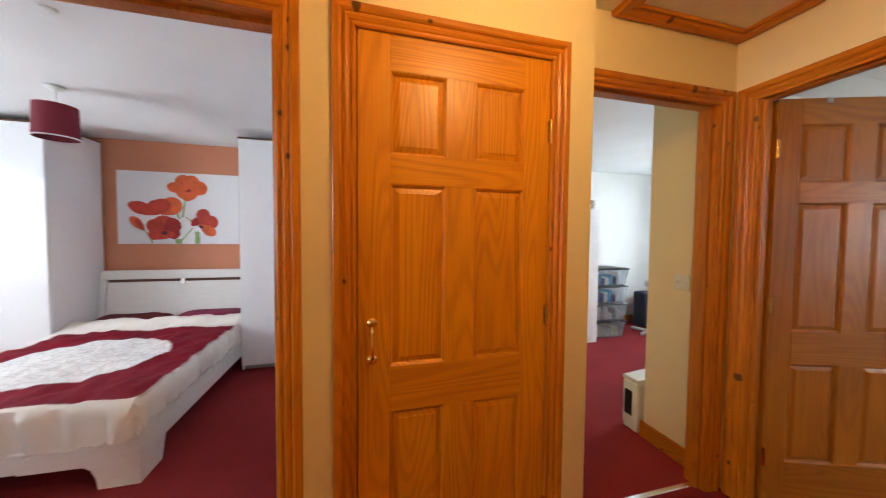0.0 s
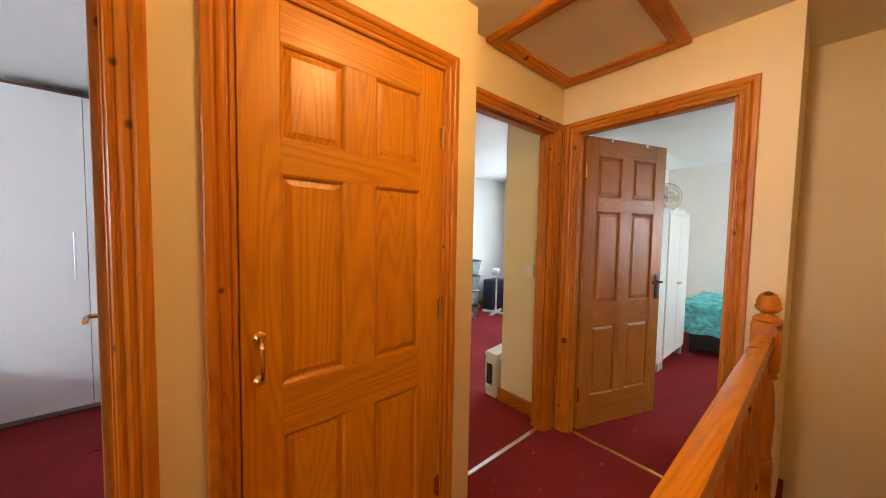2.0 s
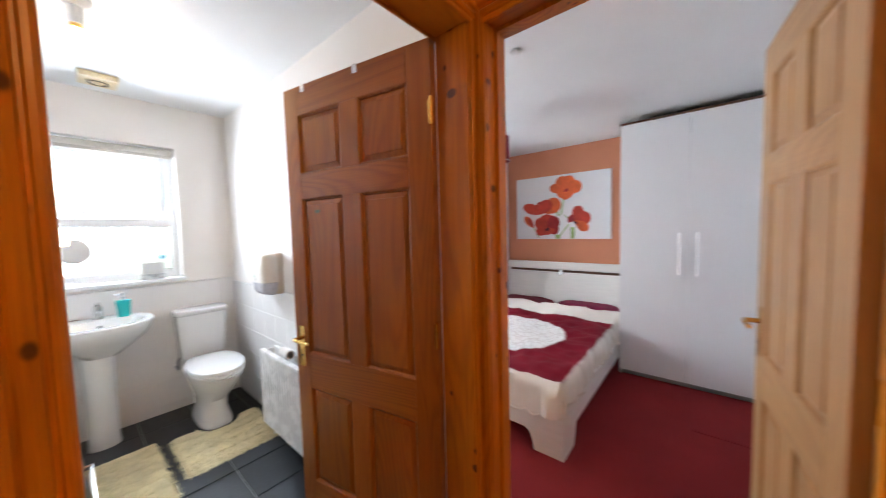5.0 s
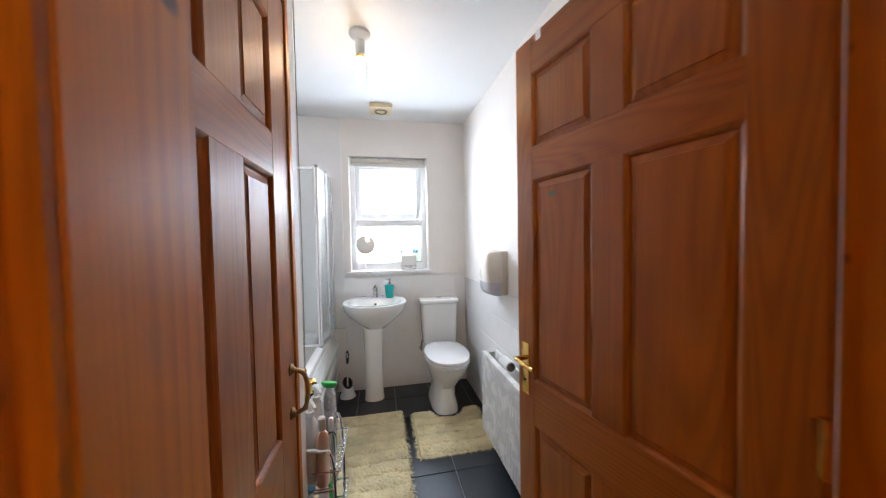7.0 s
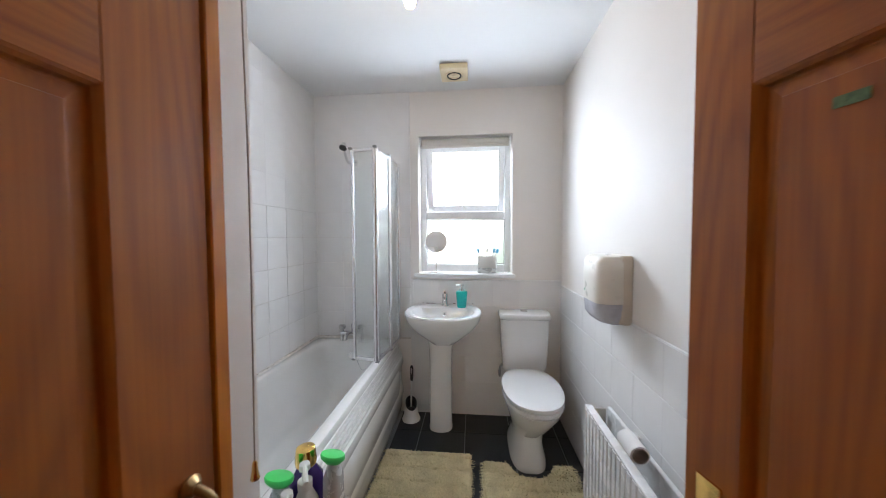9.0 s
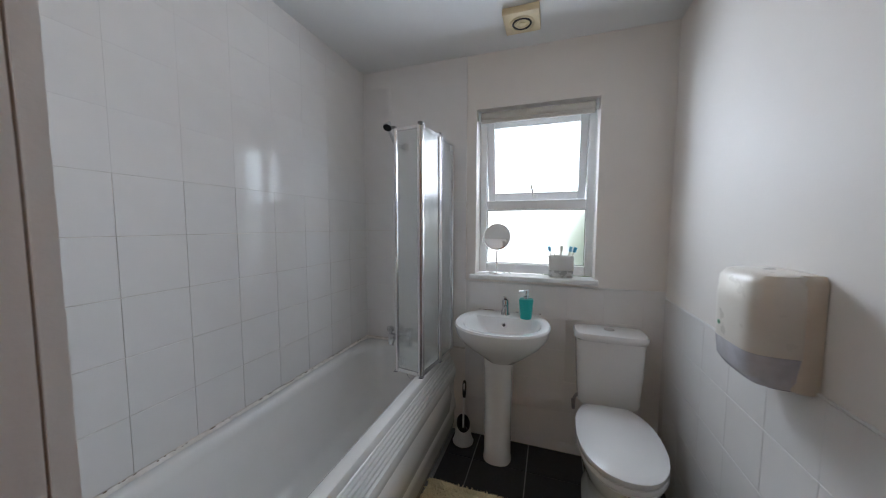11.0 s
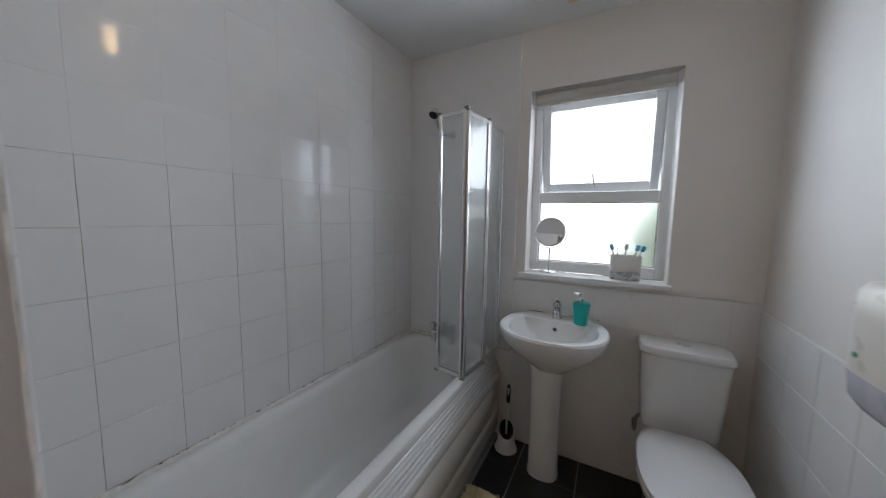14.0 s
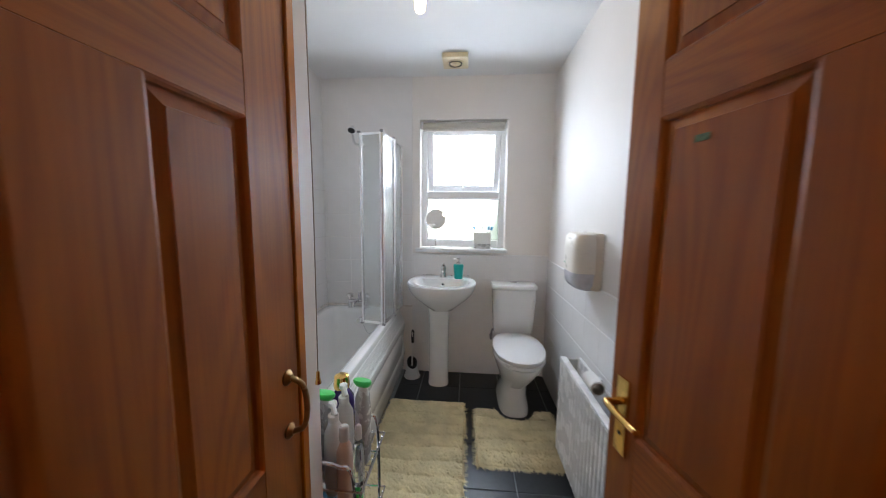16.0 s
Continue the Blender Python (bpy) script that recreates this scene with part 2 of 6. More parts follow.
VENT = shader("yellowed_plastic", (0.72, 0.60, 0.38), 0.35, stain=0.08, stain_scale=12)
CHROME = shader("chrome", (0.72, 0.72, 0.73), 0.09, metal=1.0, stain=0.05, stain_scale=12)
ALU = shader("satin_aluminium", (0.82, 0.82, 0.83), 0.22, metal=1.0, grain=0.06, grain_scale=300)
BRASS = shader("polished_brass", (0.78, 0.50, 0.16), 0.18, metal=1.0, grain=0.12, grain_scale=40, stain=0.15, stain_scale=14)
OLD_BRASS = shader("tarnished_brass", (0.40, 0.27, 0.13), 0.3, metal=1.0, grain=0.2, grain_scale=40, stain=0.2, stain_scale=14)
DARK_METAL = shader("dark_metal", (0.05, 0.045, 0.04), 0.35, metal=0.8, grain=0.1)
BLACK = shader("black_plastic", (0.015, 0.015, 0.016), 0.3, stain=0.1)
GLOSS_WHITE = shader("glossy_white_cabinet", (0.82, 0.81, 0.825), 0.16, coat=0.5, stain=0.012, stain_scale=2)
BED_WHITE = shader("white_lacquered_wood", (0.78, 0.75, 0.72), 0.3, stain=0.03, stain_scale=5, bump=0.05, bump_scale=40, stretch=(1, 1, 8))
MAROON = shader("maroon_fabric", (0.17, 0.008, 0.022), 0.85, grain=0.25, grain_scale=300, stain=0.15, stain_scale=7, bump=0.5, bump_scale=400)
PINK = shader("crushed_magenta_satin", (0.21, 0.010, 0.05), 0.6, spec=0.25, grain=0.2, grain_scale=60, stain=0.3, stain_scale=14, bump=0.5, bump_scale=40)
SHADE = shader("maroon_lampshade_fabric", (0.20, 0.012, 0.03), 0.8, grain=0.15, grain_scale=400, bump=0.4, bump_scale=500)
MAT = shader("cream_cotton_pile", (0.71, 0.62, 0.385), 0.95, spec=0.1, grain=0.12, grain_scale=160, stain=0.14, stain_scale=9, bump=0.9, bump_scale=260)
TEAL = shader("teal_plastic", (0.0, 0.36, 0.33), 0.3, stain=0.04)
TEAL_CLOTH = shader("teal_patterned_cloth", (0.13, 0.56, 0.58), 0.8, grain=0.35, grain_scale=22, stain=0.4, stain_scale=9, bump=0.4, bump_scale=60)
GREEN = shader("green_plastic", (0.05, 0.62, 0.12), 0.35)
PURPLE = shader("purple_plastic", (0.055, 0.025, 0.17), 0.25)
BLUE = shader("blue_plastic", (0.06, 0.38, 0.68), 0.3)
PALE_BLUE = shader("pale_blue_bristle", (0.22, 0.55, 0.80), 0.6)
BEIGE = shader("beige_plastic", (0.66, 0.48, 0.38), 0.35)
CREAM_BLIND = shader("grey_beige_blind_fabric", (0.60, 0.57, 0.52), 0.8, grain=0.1, grain_scale=300, stretch=(1, 1, 8))
CARD = shader("grey_cardboard", (0.34, 0.28, 0.23), 0.9, grain=0.1, grain_scale=60)
PAPER = shader("white_tissue", (0.82, 0.81, 0.79), 0.95, bump=0.3, bump_scale=200)
CANVAS = shader("white_printed_canvas", (0.78, 0.77, 0.79), 0.7, grain=0.03, grain_scale=500, bump=0.1, bump_scale=600)
PETAL = shader("poppy_red_print", (0.50, 0.045, 0.025), 0.7, grain=0.1, grain_scale=24, stain=0.2, stain_scale=7)
PETAL_LIGHT = shader("poppy_orange_print", (0.66, 0.115, 0.03), 0.7, grain=0.1, grain_scale=24, stain=0.2, stain_scale=7)
PETAL_DEEP = shader("poppy_crimson_print", (0.34, 0.018, 0.022), 0.7, grain=0.1, grain_scale=24, stain=0.2, stain_scale=7)
PETAL_DARK = shader("poppy_dark_centre_print", (0.10, 0.01, 0.02), 0.7)
STEM = shader("pale_green_stem_print", (0.30, 0.42, 0.16), 0.7, stain=0.3, stain_scale=20)
DARK_STRIP = shader("dark_brown_strip", (0.12, 0.045, 0.02), 0.5, stain=0.2, stain_scale=6)
MIRROR = shader("mirror_glass", (0.9, 0.9, 0.9), 0.02, metal=1.0)
RAD = shader("white_radiator_enamel", (0.80, 0.80, 0.79), 0.25, stain=0.02, stain_scale=6)
MOULD = shader("dark_sealant_mould", (0.13, 0.07, 0.04), 0.9, grain=0.3)


def glass(name, rough, tint=(1, 1, 1)):
    m = shader(name, tint, rough)
    b = m.node_tree.nodes["Principled BSDF"]
    b.inputs["Transmission Weight"].default_value, b.inputs["IOR"].default_value = 1.0, 1.45
    return m


GLASS = glass("clear_glass", 0.0)
FROST = glass("obscure_window_glass", 0.3, (0.95, 0.98, 0.97))
SCREEN = glass("bath_screen_glass", 0.16, (0.93, 0.965, 0.96))
CLEAR = glass("clear_plastic", 0.08, (0.9, 0.95, 0.97))
CLOUDY = shader("cloudy_plastic", (0.84, 0.90, 0.95), 0.16, stain=0.06, stain_scale=12, Transmission_Weight=0.94)


CLOUDED = shader("clouded_plastic", (0.66, 0.68, 0.68), 0.25, stain=0.05, stain_scale=14, Transmission_Weight=0.25)
SILL_PAINT = shader("satin_white_sill", (0.80, 0.80, 0.80), 0.5, stain=0.04, stain_scale=6)
END_CAP = shader("grey_end_cap", (0.22, 0.22, 0.22), 0.4, stain=0.1)


def glow(name, colour, strength):
    m = bpy.data.materials.new(name)
    m.use_nodes = True
    n = m.node_tree.nodes
    b = n["Principled BSDF"]
    b.inputs["Base Color"].default_value = (*colour, 1)
    b.inputs["Emission Color"].default_value = (*colour, 1)
    b.inputs["Emission Strength"].default_value = strength
    return m


BULB = glow("lit_bulb", (1.0, 0.80, 0.48), 9.0)
TUBE_BULB = glow("lit_tube_bulb", (1.0, 0.68, 0.36), 58.0)
DAY = glow("overcast_daylight", (0.93, 0.97, 1.0), 8.0)
LEAF = shader("hedge_leaf", (0.12, 0.25, 0.07), 0.6, stain=0.4, stain_scale=9)

# ---- structure: floors, walls, ceilings ----
def structure(name, bm, material, label, category):
    return tagged(part(name, bm, material), label, category, kind="structure")


def walled(axis, a0, a1, b0, b1, z0, z1, holes=()):
    """A wall that runs along axis (0: x, 1: y) from a0 to a1, from b0 to b1 thick, with openings (a0, a1, z0, z1)."""
    bm = bmesh.new()

    def add(p, q, lo, hi):
        if q - p > 1e-4 and hi - lo > 1e-4:
            block(*((p, q, b0, b1) if axis == 0 else (b0, b1, p, q)), lo, hi, bm=bm)

    edge = a0
    for h0, h1, lo, hi in sorted(holes):
        add(edge, h0, z0, z1)
        add(h0, h1, z0, lo)
        add(h0, h1, hi, z1)
        edge = h1
    add(edge, a1, z0, z1)
    return bm


HC, BC, AC = 2.318, 2.365, 2.30  # ceiling heights: landing, bathroom, bedrooms
HEAD = 2.02
structure("floor", merged(block(-1.18, 0.3, -0.85, 1.16, -0.2, 0), block(0.3, 1.88, 0.15, 1.275, -0.2, 0), block(-3.9, 0.02, 1.16, 4.2, -0.2, 0),
                          block(0.02, 4.9, 1.275, 4.2, -0.2, 0), block(1.88, 2.49, 0.15, 1.275, -0.2, 0), block(2.49, 5.6, -1.8, 1.275, -0.2, 0)), CARPET, "dark red short pile carpet, a little worn", "carpet")
structure("wall_landing_north", walled(0, -1.10, 0.877, 1.10, 1.22, 0, 2.5, [(-1.092, -0.24, 0, HEAD), (-0.052, 0.716, 0, HEAD)]), CREAM, "cream painted plaster wall with two doorways", "wall")
structure("wall_landing_step", merged(block(0.757, 0.877, 1.22, 4.2, 0, 2.5), block(0.877, 0.93, 1.225, 1.32, 0, 2.5), block(0.93, 1.745, 1.225, 1.32, HEAD, 2.5), block(1.745, 1.81, 1.225, 1.32, 0, 2.5)), CREAM, "cream painted plaster return beside the cupboard", "wall")
structure("wall_landing_east", walled(1, 0.17, 1.225, 1.83, 1.93, 0, 2.5, [(0.33, 1.145, 0, HEAD)]), CREAM, "cream painted plaster wall with a doorway", "wall")
structure("wall_box_room_side", block(1.81, 1.93, 1.225, 1.67, 0, 2.5), CREAM, "cream painted plaster wall with a light switch", "wall")
structure("wall_between_rooms", block(1.93, 5.6, 1.57, 1.67, 0, 2.5), WHITE_WALL, "white painted plaster wall", "wall")
structure("wall_stair_north", block(1.93, 2.39, 0.17, 0.27, -2.6, 2.5), CREAM, "cream painted plaster wall of the stairwell", "wall")
structure("wall_stair_east", block(2.39, 2.49, -0.95, 0.17, -2.6, 2.5), CREAM, "cream painted plaster wall at the end of the stairwell", "wall")
structure("wall_stair_south", block(-1.13, 2.49, -1.05, -0.95, -2.6, 2.5), CREAM, "cream painted plaster wall of the stairwell", "wall")
structure("wall_stair_under", merged(block(0.2, 0.3, -0.95, 0.15, -2.6, -0.2), block(0.3, 1.93, 0.15, 0.17, -2.6, -0.002)), CREAM, "cream painted plaster below the landing edge", "wall")
structure("floor_below", block(0.2, 2.49, -0.95, 0.17, -2.7, -2.6), CARPET, "dark red carpet on the floor below", "carpet")
structure("wall_bathroom_door", walled(1, -0.95, 1.10, -1.23, -1.10, 0, 2.5, [(0.205, 1.085, 0, HEAD)]), CREAM, "cream painted plaster wall with the bathroom doorway", "wall")
structure("ceiling_landing", walled(0, -1.18, 2.49, -1.05, 1.275, HC, HC + 0.12), HALL_CEIL, "white painted landing ceiling", "ceiling")
# bedroom
structure("wall_bedroom_end", block(-3.9, 0.757, 4.08, 4.2, 0, 2.5), ORANGE, "terracotta orange painted plaster wall", "wall")
structure("wall_bedroom_east", block(-0.12, -0.05, 1.22, 4.08, 0, 2.5), LILAC, "pale painted plaster wall", "wall")
structure("wall_west_bedroom", walled(1, 1.22, 4.08, -3.93, -3.75, 0, 2.5, [(1.7, 3.0, 0.95, 2.05)]), LILAC, "pale painted plaster wall with a window", "wall")
structure("wall_bedroom_south", block(-3.93, -1.10, 1.17, 1.22, 0, 2.5), WHITE_WALL, "white plaster wall between bedroom and bathroom", "wall")
structure("ceiling_bedroom", block(-3.87, -0.05, 1.22, 4.2, AC, AC + 0.12), CEIL, "white painted bedroom ceiling", "ceiling")
# box room and child's room
structure("wall_box_room_north", block(0.877, 4.9, 4.08, 4.2, 0, 2.5), WHITE_WALL, "white painted plaster wall", "wall")
structure("wall_box_room_east", walled(1, 1.67, 4.08, 4.75, 4.87, 0, 2.5, [(2.15, 3.35, 0.95, 2.05)]), WHITE_WALL, "white painted plaster wall with a window", "wall")
structure("ceiling_box_room", block(0.757, 4.9, 1.275, 4.2, HC + 0.004, HC + 0.12), CEIL, "white painted ceiling", "ceiling")
structure("wall_child_room_east", block(5.45, 5.57, -1.7, 1.57, 0, 2.5), WHITE_WALL, "white painted plaster wall", "wall")
structure("wall_child_room_south", walled(0, 2.49, 5.57, -1.82, -1.70, 0, 2.5, [(3.8, 5.2, 0.95, 2.05)]), WHITE_WALL, "white painted plaster wall with a window", "wall")
structure("wall_child_room_west", merged(block(2.49, 2.55, -1.7, 0.27, 0, 2.5), block(2.39, 2.49, 0.17, 0.27, 0, 2.5)), WHITE_WALL, "white painted plaster wall", "wall")
structure("ceiling_child_room", merged(block(1.88, 2.5, 0.12, 1.62, HC + 0.002, HC + 0.12), block(2.49, 5.57, -1.82, 1.62, HC + 0.006, HC + 0.12)), CEIL, "white painted ceiling", "ceiling")
# bathroom
structure("wall_bathroom_window", walled(1, -0.76, 1.17, -3.93, -3.73, 0, 2.5, [(0.145, 0.825, 1.02, 2.045)]), WHITE_WALL, "white painted bathroom wall with a window", "wall")
structure("wall_bathroom_bath_side", block(-3.87, -1.23, -0.76, -0.65, 0, 2.5), WHITE_WALL, "white bathroom wall beside the bath", "wall")
structure("wall_airing_cupboard", merged(walled(0, -1.97, -1.23, 0.05, 0.146, 0, 2.5, [(-1.905, -1.23, 0, HEAD)]), block(-1.97, -1.90, -0.65, 0.05, 0, 2.5)), WHITE_WALL, "white plaster walls round the airing cupboard", "wall")
structure("ceiling_bathroom", block(-3.87, -1.18, -0.76, 1.2, BC, BC + 0.1), CEIL, "white painted bathroom ceiling", "ceiling")
bath_floor = structure("floor_bathroom", block(-3.8, -1.18, -0.7, 1.19, -0.2, -0.004), GROUT_DARK, "black tiled bathroom floor with grey grout", "floor")

# ---- doors and trim ----
PROFILE = [(0.0, 0.0), (0.0, 0.008), (0.004, 0.011), (0.010, 0.011), (0.013, 0.007), (0.017, 0.007), (0.020, 0.012), (0.028, 0.0155), (0.036, 0.014), (0.040, 0.011), (0.044, 0.017), (0.050, 0.020), (0.066, 0.020), (0.070, 0.017), (0.070, 0.0)]


def architrave(name, a0, a1, top, m, label, left=True, right=True, wide=1.0, left_wide=1.0):
    """Moulded pine trim round an opening from a0 to a1, in its own plane: x along the wall, y out of it towards the room."""
    frame_ob = thing(name, m, label, "architrave", "moulded pine door trim", "structure")

    def leg(p0, side):
        k = wide if side > 0 else left_wide
        return loft([[(p0 + side * u * k, d, z if z == 0 else top + u) for u, d in PROFILE] for z in (0, 1)])

    if left:
        part("left_leg", leg(a0, -1), PINE[2], frame_ob)
    if right:
        part("right_leg", leg(a1, 1), PINE[2], frame_ob)
    part("head", loft([[(a0 - u * left_wide, d, top + u) for u, d in PROFILE], [(a1 + u * wide, d, top + u) for u, d in PROFILE]]), PINE[0], frame_ob)
    return frame_ob


def lining(name, a0, a1, depth, top, m, label, stop=None):
    """The pine boards that line an opening; y runs into the wall."""
    ob = thing(name, m, label, "door frame", "pine door linings", "structure")
    part("left_jamb", block(a0 - 0.028, a0, 0.0, depth, 0, top + 0.028, 0.002), PINE[2], ob)
    part("right_jamb", block(a1, a1 + 0.028, 0.0, depth, 0, top + 0.028, 0.002), PINE[2], ob)
    part("head_jamb", block(a0, a1, 0.0, depth, top, top + 0.028, 0.002), PINE[0], ob)
    if stop is not None:
        part("door_stop", merged(block(a0, a0 + 0.012, stop, stop + 0.035, 0, top), block(a1 - 0.012, a1, stop, stop + 0.035, 0, top), block(a0 + 0.012, a1 - 0.012, stop, stop + 0.035, top - 0.012, top)), PINE[2], ob)
    return ob


RINGS = [(0.0, 0.0), (0.003, 0.0015), (0.007, 0.005), (0.009, 0.0105), (0.011, 0.0115), (0.014, 0.0112), (0.0295, 0.0062), (0.0305, 0.0042)]


def door_panel(x0, x1, z0, z1, t):
    """A raised and fielded panel, seen from both faces."""
    bm = bmesh.new()
    for side in (1, -1):
        rows = []
        for inset, deep in RINGS:
            y = side * (t / 2 - deep)
            rows.append([bm.verts.new(p) for p in ((x0 + inset, y, z0 + inset), (x1 - inset, y, z0 + inset), (x1 - inset, y, z1 - inset), (x0 + inset, y, z1 - inset))])
        for a, b in zip(rows, rows[1:]):
            for i in range(4):
                bm.faces.new((a[i], a[(i + 1) % 4], b[(i + 1) % 4], b[i]))
        bm.faces.new(rows[-1])
    return bm


def door_leaf(name, width, m, label, group="six-panel pine doors", xs=None, lock=0.0, wood=None, rails=(1.495, 1.592)):
    """A six-panel pine door: x from the hinge to the free edge, z up, its middle plane at y 0."""
    T, H = 0.036, 1.985
    x = xs or (0.0, 0.105, width / 2 - 0.054, width / 2 + 0.054, width - 0.105, width)
    ob = thing(name, m, label, "door", group, "structure")
    z = [0.006, 0.225, 0.715 + lock, 0.872 + lock, *rails, 1.866, H]
    wood = wood or DOOR
    part("stile", block(x[0], x[1], -T / 2, T / 2, z[0], H, 0.0015), wood[2], ob)
    part("stile", block(x[4], x[5], -T / 2, T / 2, z[0], H, 0.0015), wood[2], ob)
    for k in (0, 2, 4, 6):
        part("rail", block(x[1], x[4], -T / 2, T / 2, z[k], z[k + 1], 0.0008), wood[0], ob)
    for k in (1, 3, 5):
        part("muntin", block(x[2], x[3], -T / 2, T / 2, z[k], z[k + 1], 0.0008), wood[2], ob)
        part("panel", door_panel(x[1], x[2], z[k], z[k + 1], T), wood[2], ob)
        part("panel", door_panel(x[3], x[4], z[k], z[k + 1], T), wood[2], ob)
    return ob


def lever_handle(parent, x, z, material, side, toward=-1):
    """A lever on a long back plate, on one face of a door."""
    y = side * 0.018
    plate = part("back_plate", block(x - 0.02, x + 0.02, y, y + side * 0.006, z - 0.1, z + 0.085, 0.0025, seg=2), material, parent, "long metal back plate", True)
    part("lever", merged(tube([(x, y, z + 0.03), (x, y + side * 0.045, z + 0.03)], 0.009, 10),
                         tube(arc([(x, y + side * 0.043, z + 0.03), (x + toward * 0.03, y + side * 0.05, z + 0.032), (x + toward * 0.08, y + side * 0.047, z + 0.026), (x + toward * 0.105, y + side * 0.05, z + 0.030)]), 0.0075, 10)), material, plate, "curved metal lever", True)
    part("keyhole", lathe([(0.0005, 0), (0.005, 0), (0.005, 0.001), (0.0005, 0.001)], 10), BLACK, plate).matrix_basis = pose(x, y + side * 0.0062, z - 0.05, -90 * side, 0, 0)
    return plate


def pull_handle(parent, x, z, material, side):
    """A bowed pull on two round feet."""
    y = side * 0.018
    pull = part("pull_handle", tube(arc([(x, y + side * 0.008, z + 0.062), (x, y + side * 0.036, z + 0.048), (x, y + side * 0.045, z), (x, y + side * 0.036, z - 0.048), (x, y + side * 0.008, z - 0.062)]), 0.0062, 10), material, parent, "bowed brass pull handle", True)
    for dz in (0.062, -0.062):
        part("rose", lathe([(0.001, 0), (0.016, 0), (0.017, 0.004), (0.011, 0.009), (0.008, 0.013), (0.001, 0.014)], 16), material, pull, smooth=True).matrix_basis = pose(x, y, z + dz, -90 * side, 0, 0)


def hinge(parent, z, material, side=1):
    """A butt hinge at the hinge edge."""
    part("hinge", merged(lathe([(0.007, z - 0.045), (0.007, z + 0.045)], 12, (-0.002, side * 0.023)), block(0.002, 0.012, side * 0.0182, side * 0.020, z - 0.038, z + 0.038)), material, parent, "brass butt hinge", True)


# landing cupboard, shut
architrave("architrave", -0.028, 0.690, 1.985, pose(0, 1.10, 0) @ Matrix.Scale(-1, 4, (0, 1, 0)), "moulded knotty pine trim round the cupboard door")
lining("door_lining", -0.024, 0.688, 0.12, 1.992, pose(0, 1.10, 0), "pine lining of the shut cupboard doorway", 0.045)
cup = door_leaf("door_1", 0.706, pose(0.685, 1.119, 0, 0, 0, 180), "shut six-panel orange pine cupboard door with a brass pull")
pull_handle(cup, 0.706 - 0.046, 0.965, BRASS, 1)
for hz in (0.25, 1.02, 1.72):
    hinge(cup, hz, BRASS, 1)

# bedroom doorway, open inwards
architrave("architrave", -1.064, -0.262, 1.985, pose(0, 1.10, 0) @ Matrix.Scale(-1, 4, (0, 1, 0)), "moulded knotty pine trim round the bedroom doorway", left_wide=0.28)
lining("door_lining", -1.062, -0.268, 0.122, 1.99, pose(0, 1.10, 0), "pine lining of the bedroom doorway", 0.05)
bed_door = door_leaf("door_2", 0.70, pose(-0.285, 1.235, 0, 0, 0, 96.0), "six-panel pine bedroom door, colour paled for daylight, standing open into the room", wood=DAYLIT_DOOR)
lever_handle(bed_door, 0.65, 0.96, BRASS, 1, -1)
lever_handle(bed_door, 0.65, 0.96, BRASS, -1, -1)
for hz in (0.25, 1.0, 1.75):
    hinge(bed_door, hz, BRASS, -1)

# bathroom doorway, open inwards
architrave("architrave", -1.062, -0.232, 1.985, pose(-1.10, 0, 0, 0, 0, -90), "moulded knotty pine trim round the bathroom doorway")
lining("door_lining", 0.234, 1.058, 0.13, 1.99, pose(-1.10, 0, 0, 0, 0, 90), "pine lining of the bathroom doorway")
architrave("architrave", 0.25, 1.072, 1.985, pose(-1.23, 0, 0, 0, 0, 90), "pine trim on the inner side of the bathroom doorway", left=False)
bath_door = door_leaf("door_3", 0.755, pose(-1.235, 1.050, 0, 0, 0, -169.3), "six-panel varnished bathroom door, colour darkened for shade, standing wide open", xs=(0, 0.097, 0.327, 0.421, 0.668, 0.755), lock=-0.05, wood=SHADED_DOOR, rails=(1.511, 1.616))
lever_handle(bath_door, 0.755 - 0.045, 0.86, BRASS, 1, -1)
lever_handle(bath_door, 0.755 - 0.045, 0.86, BRASS, -1, -1)
for hz in (0.25, 1.0, 1.75):
    hinge(bath_door, hz, BRASS, 1)
for hx in (0.63, 0.33):
    part("over_door_hook", merged(block(hx - 0.012, hx + 0.012, 0.0182, 0.0195, 1.955, 1.987), block(hx - 0.012, hx + 0.012, -0.0195, 0.0195, 1.9855, 1.987)), ALU, bath_door, "small grey metal over-door hook")
part("label_plate", block(0.560, 0.588, 0.0158, 0.017, 1.446, 1.458), shader("green_tape", (0.10, 0.17, 0.08), 0.6, grain=0.4, grain_scale=200), bath_door, "small green tape label")

# box room doorway, its door out of sight
architrave("architrave", 0.948, 1.722, 1.985, pose(0, 1.225, 0) @ Matrix.Scale(-1, 4, (0, 1, 0)), "moulded knotty pine trim round a doorway", left=False, wide=1.25)
lining("door_lining", 0.955, 1.716, 0.098, 1.99, pose(0, 1.225, 0), "pine lining of an open doorway", 0.02)
# child's room doorway, open inwards
architrave("architrave", 0.358, 1.125, 1.985, pose(1.83, 0, 0, 0, 0, 90), "moulded knotty pine trim round a doorway", wide=1.13)
lining("door_lining", -1.118, -0.362, 0.10, 1.99, pose(1.83, 0, 0, 0, 0, -90), "pine lining of an open doorway", 0.02)
child_door = door_leaf("door_4", 0.752, pose(1.915, 1.110, 0, 0, 0, -19.5), "six-panel pine door, colour dimmed for shade, standing open with a dark lever", wood=DIM_DOOR)
lever_handle(child_door, 0.712, 0.97, DARK_METAL, -1, -1)
for hz in (0.25, 1.0, 1.75):
    hinge(child_door, hz, BRASS, -1)
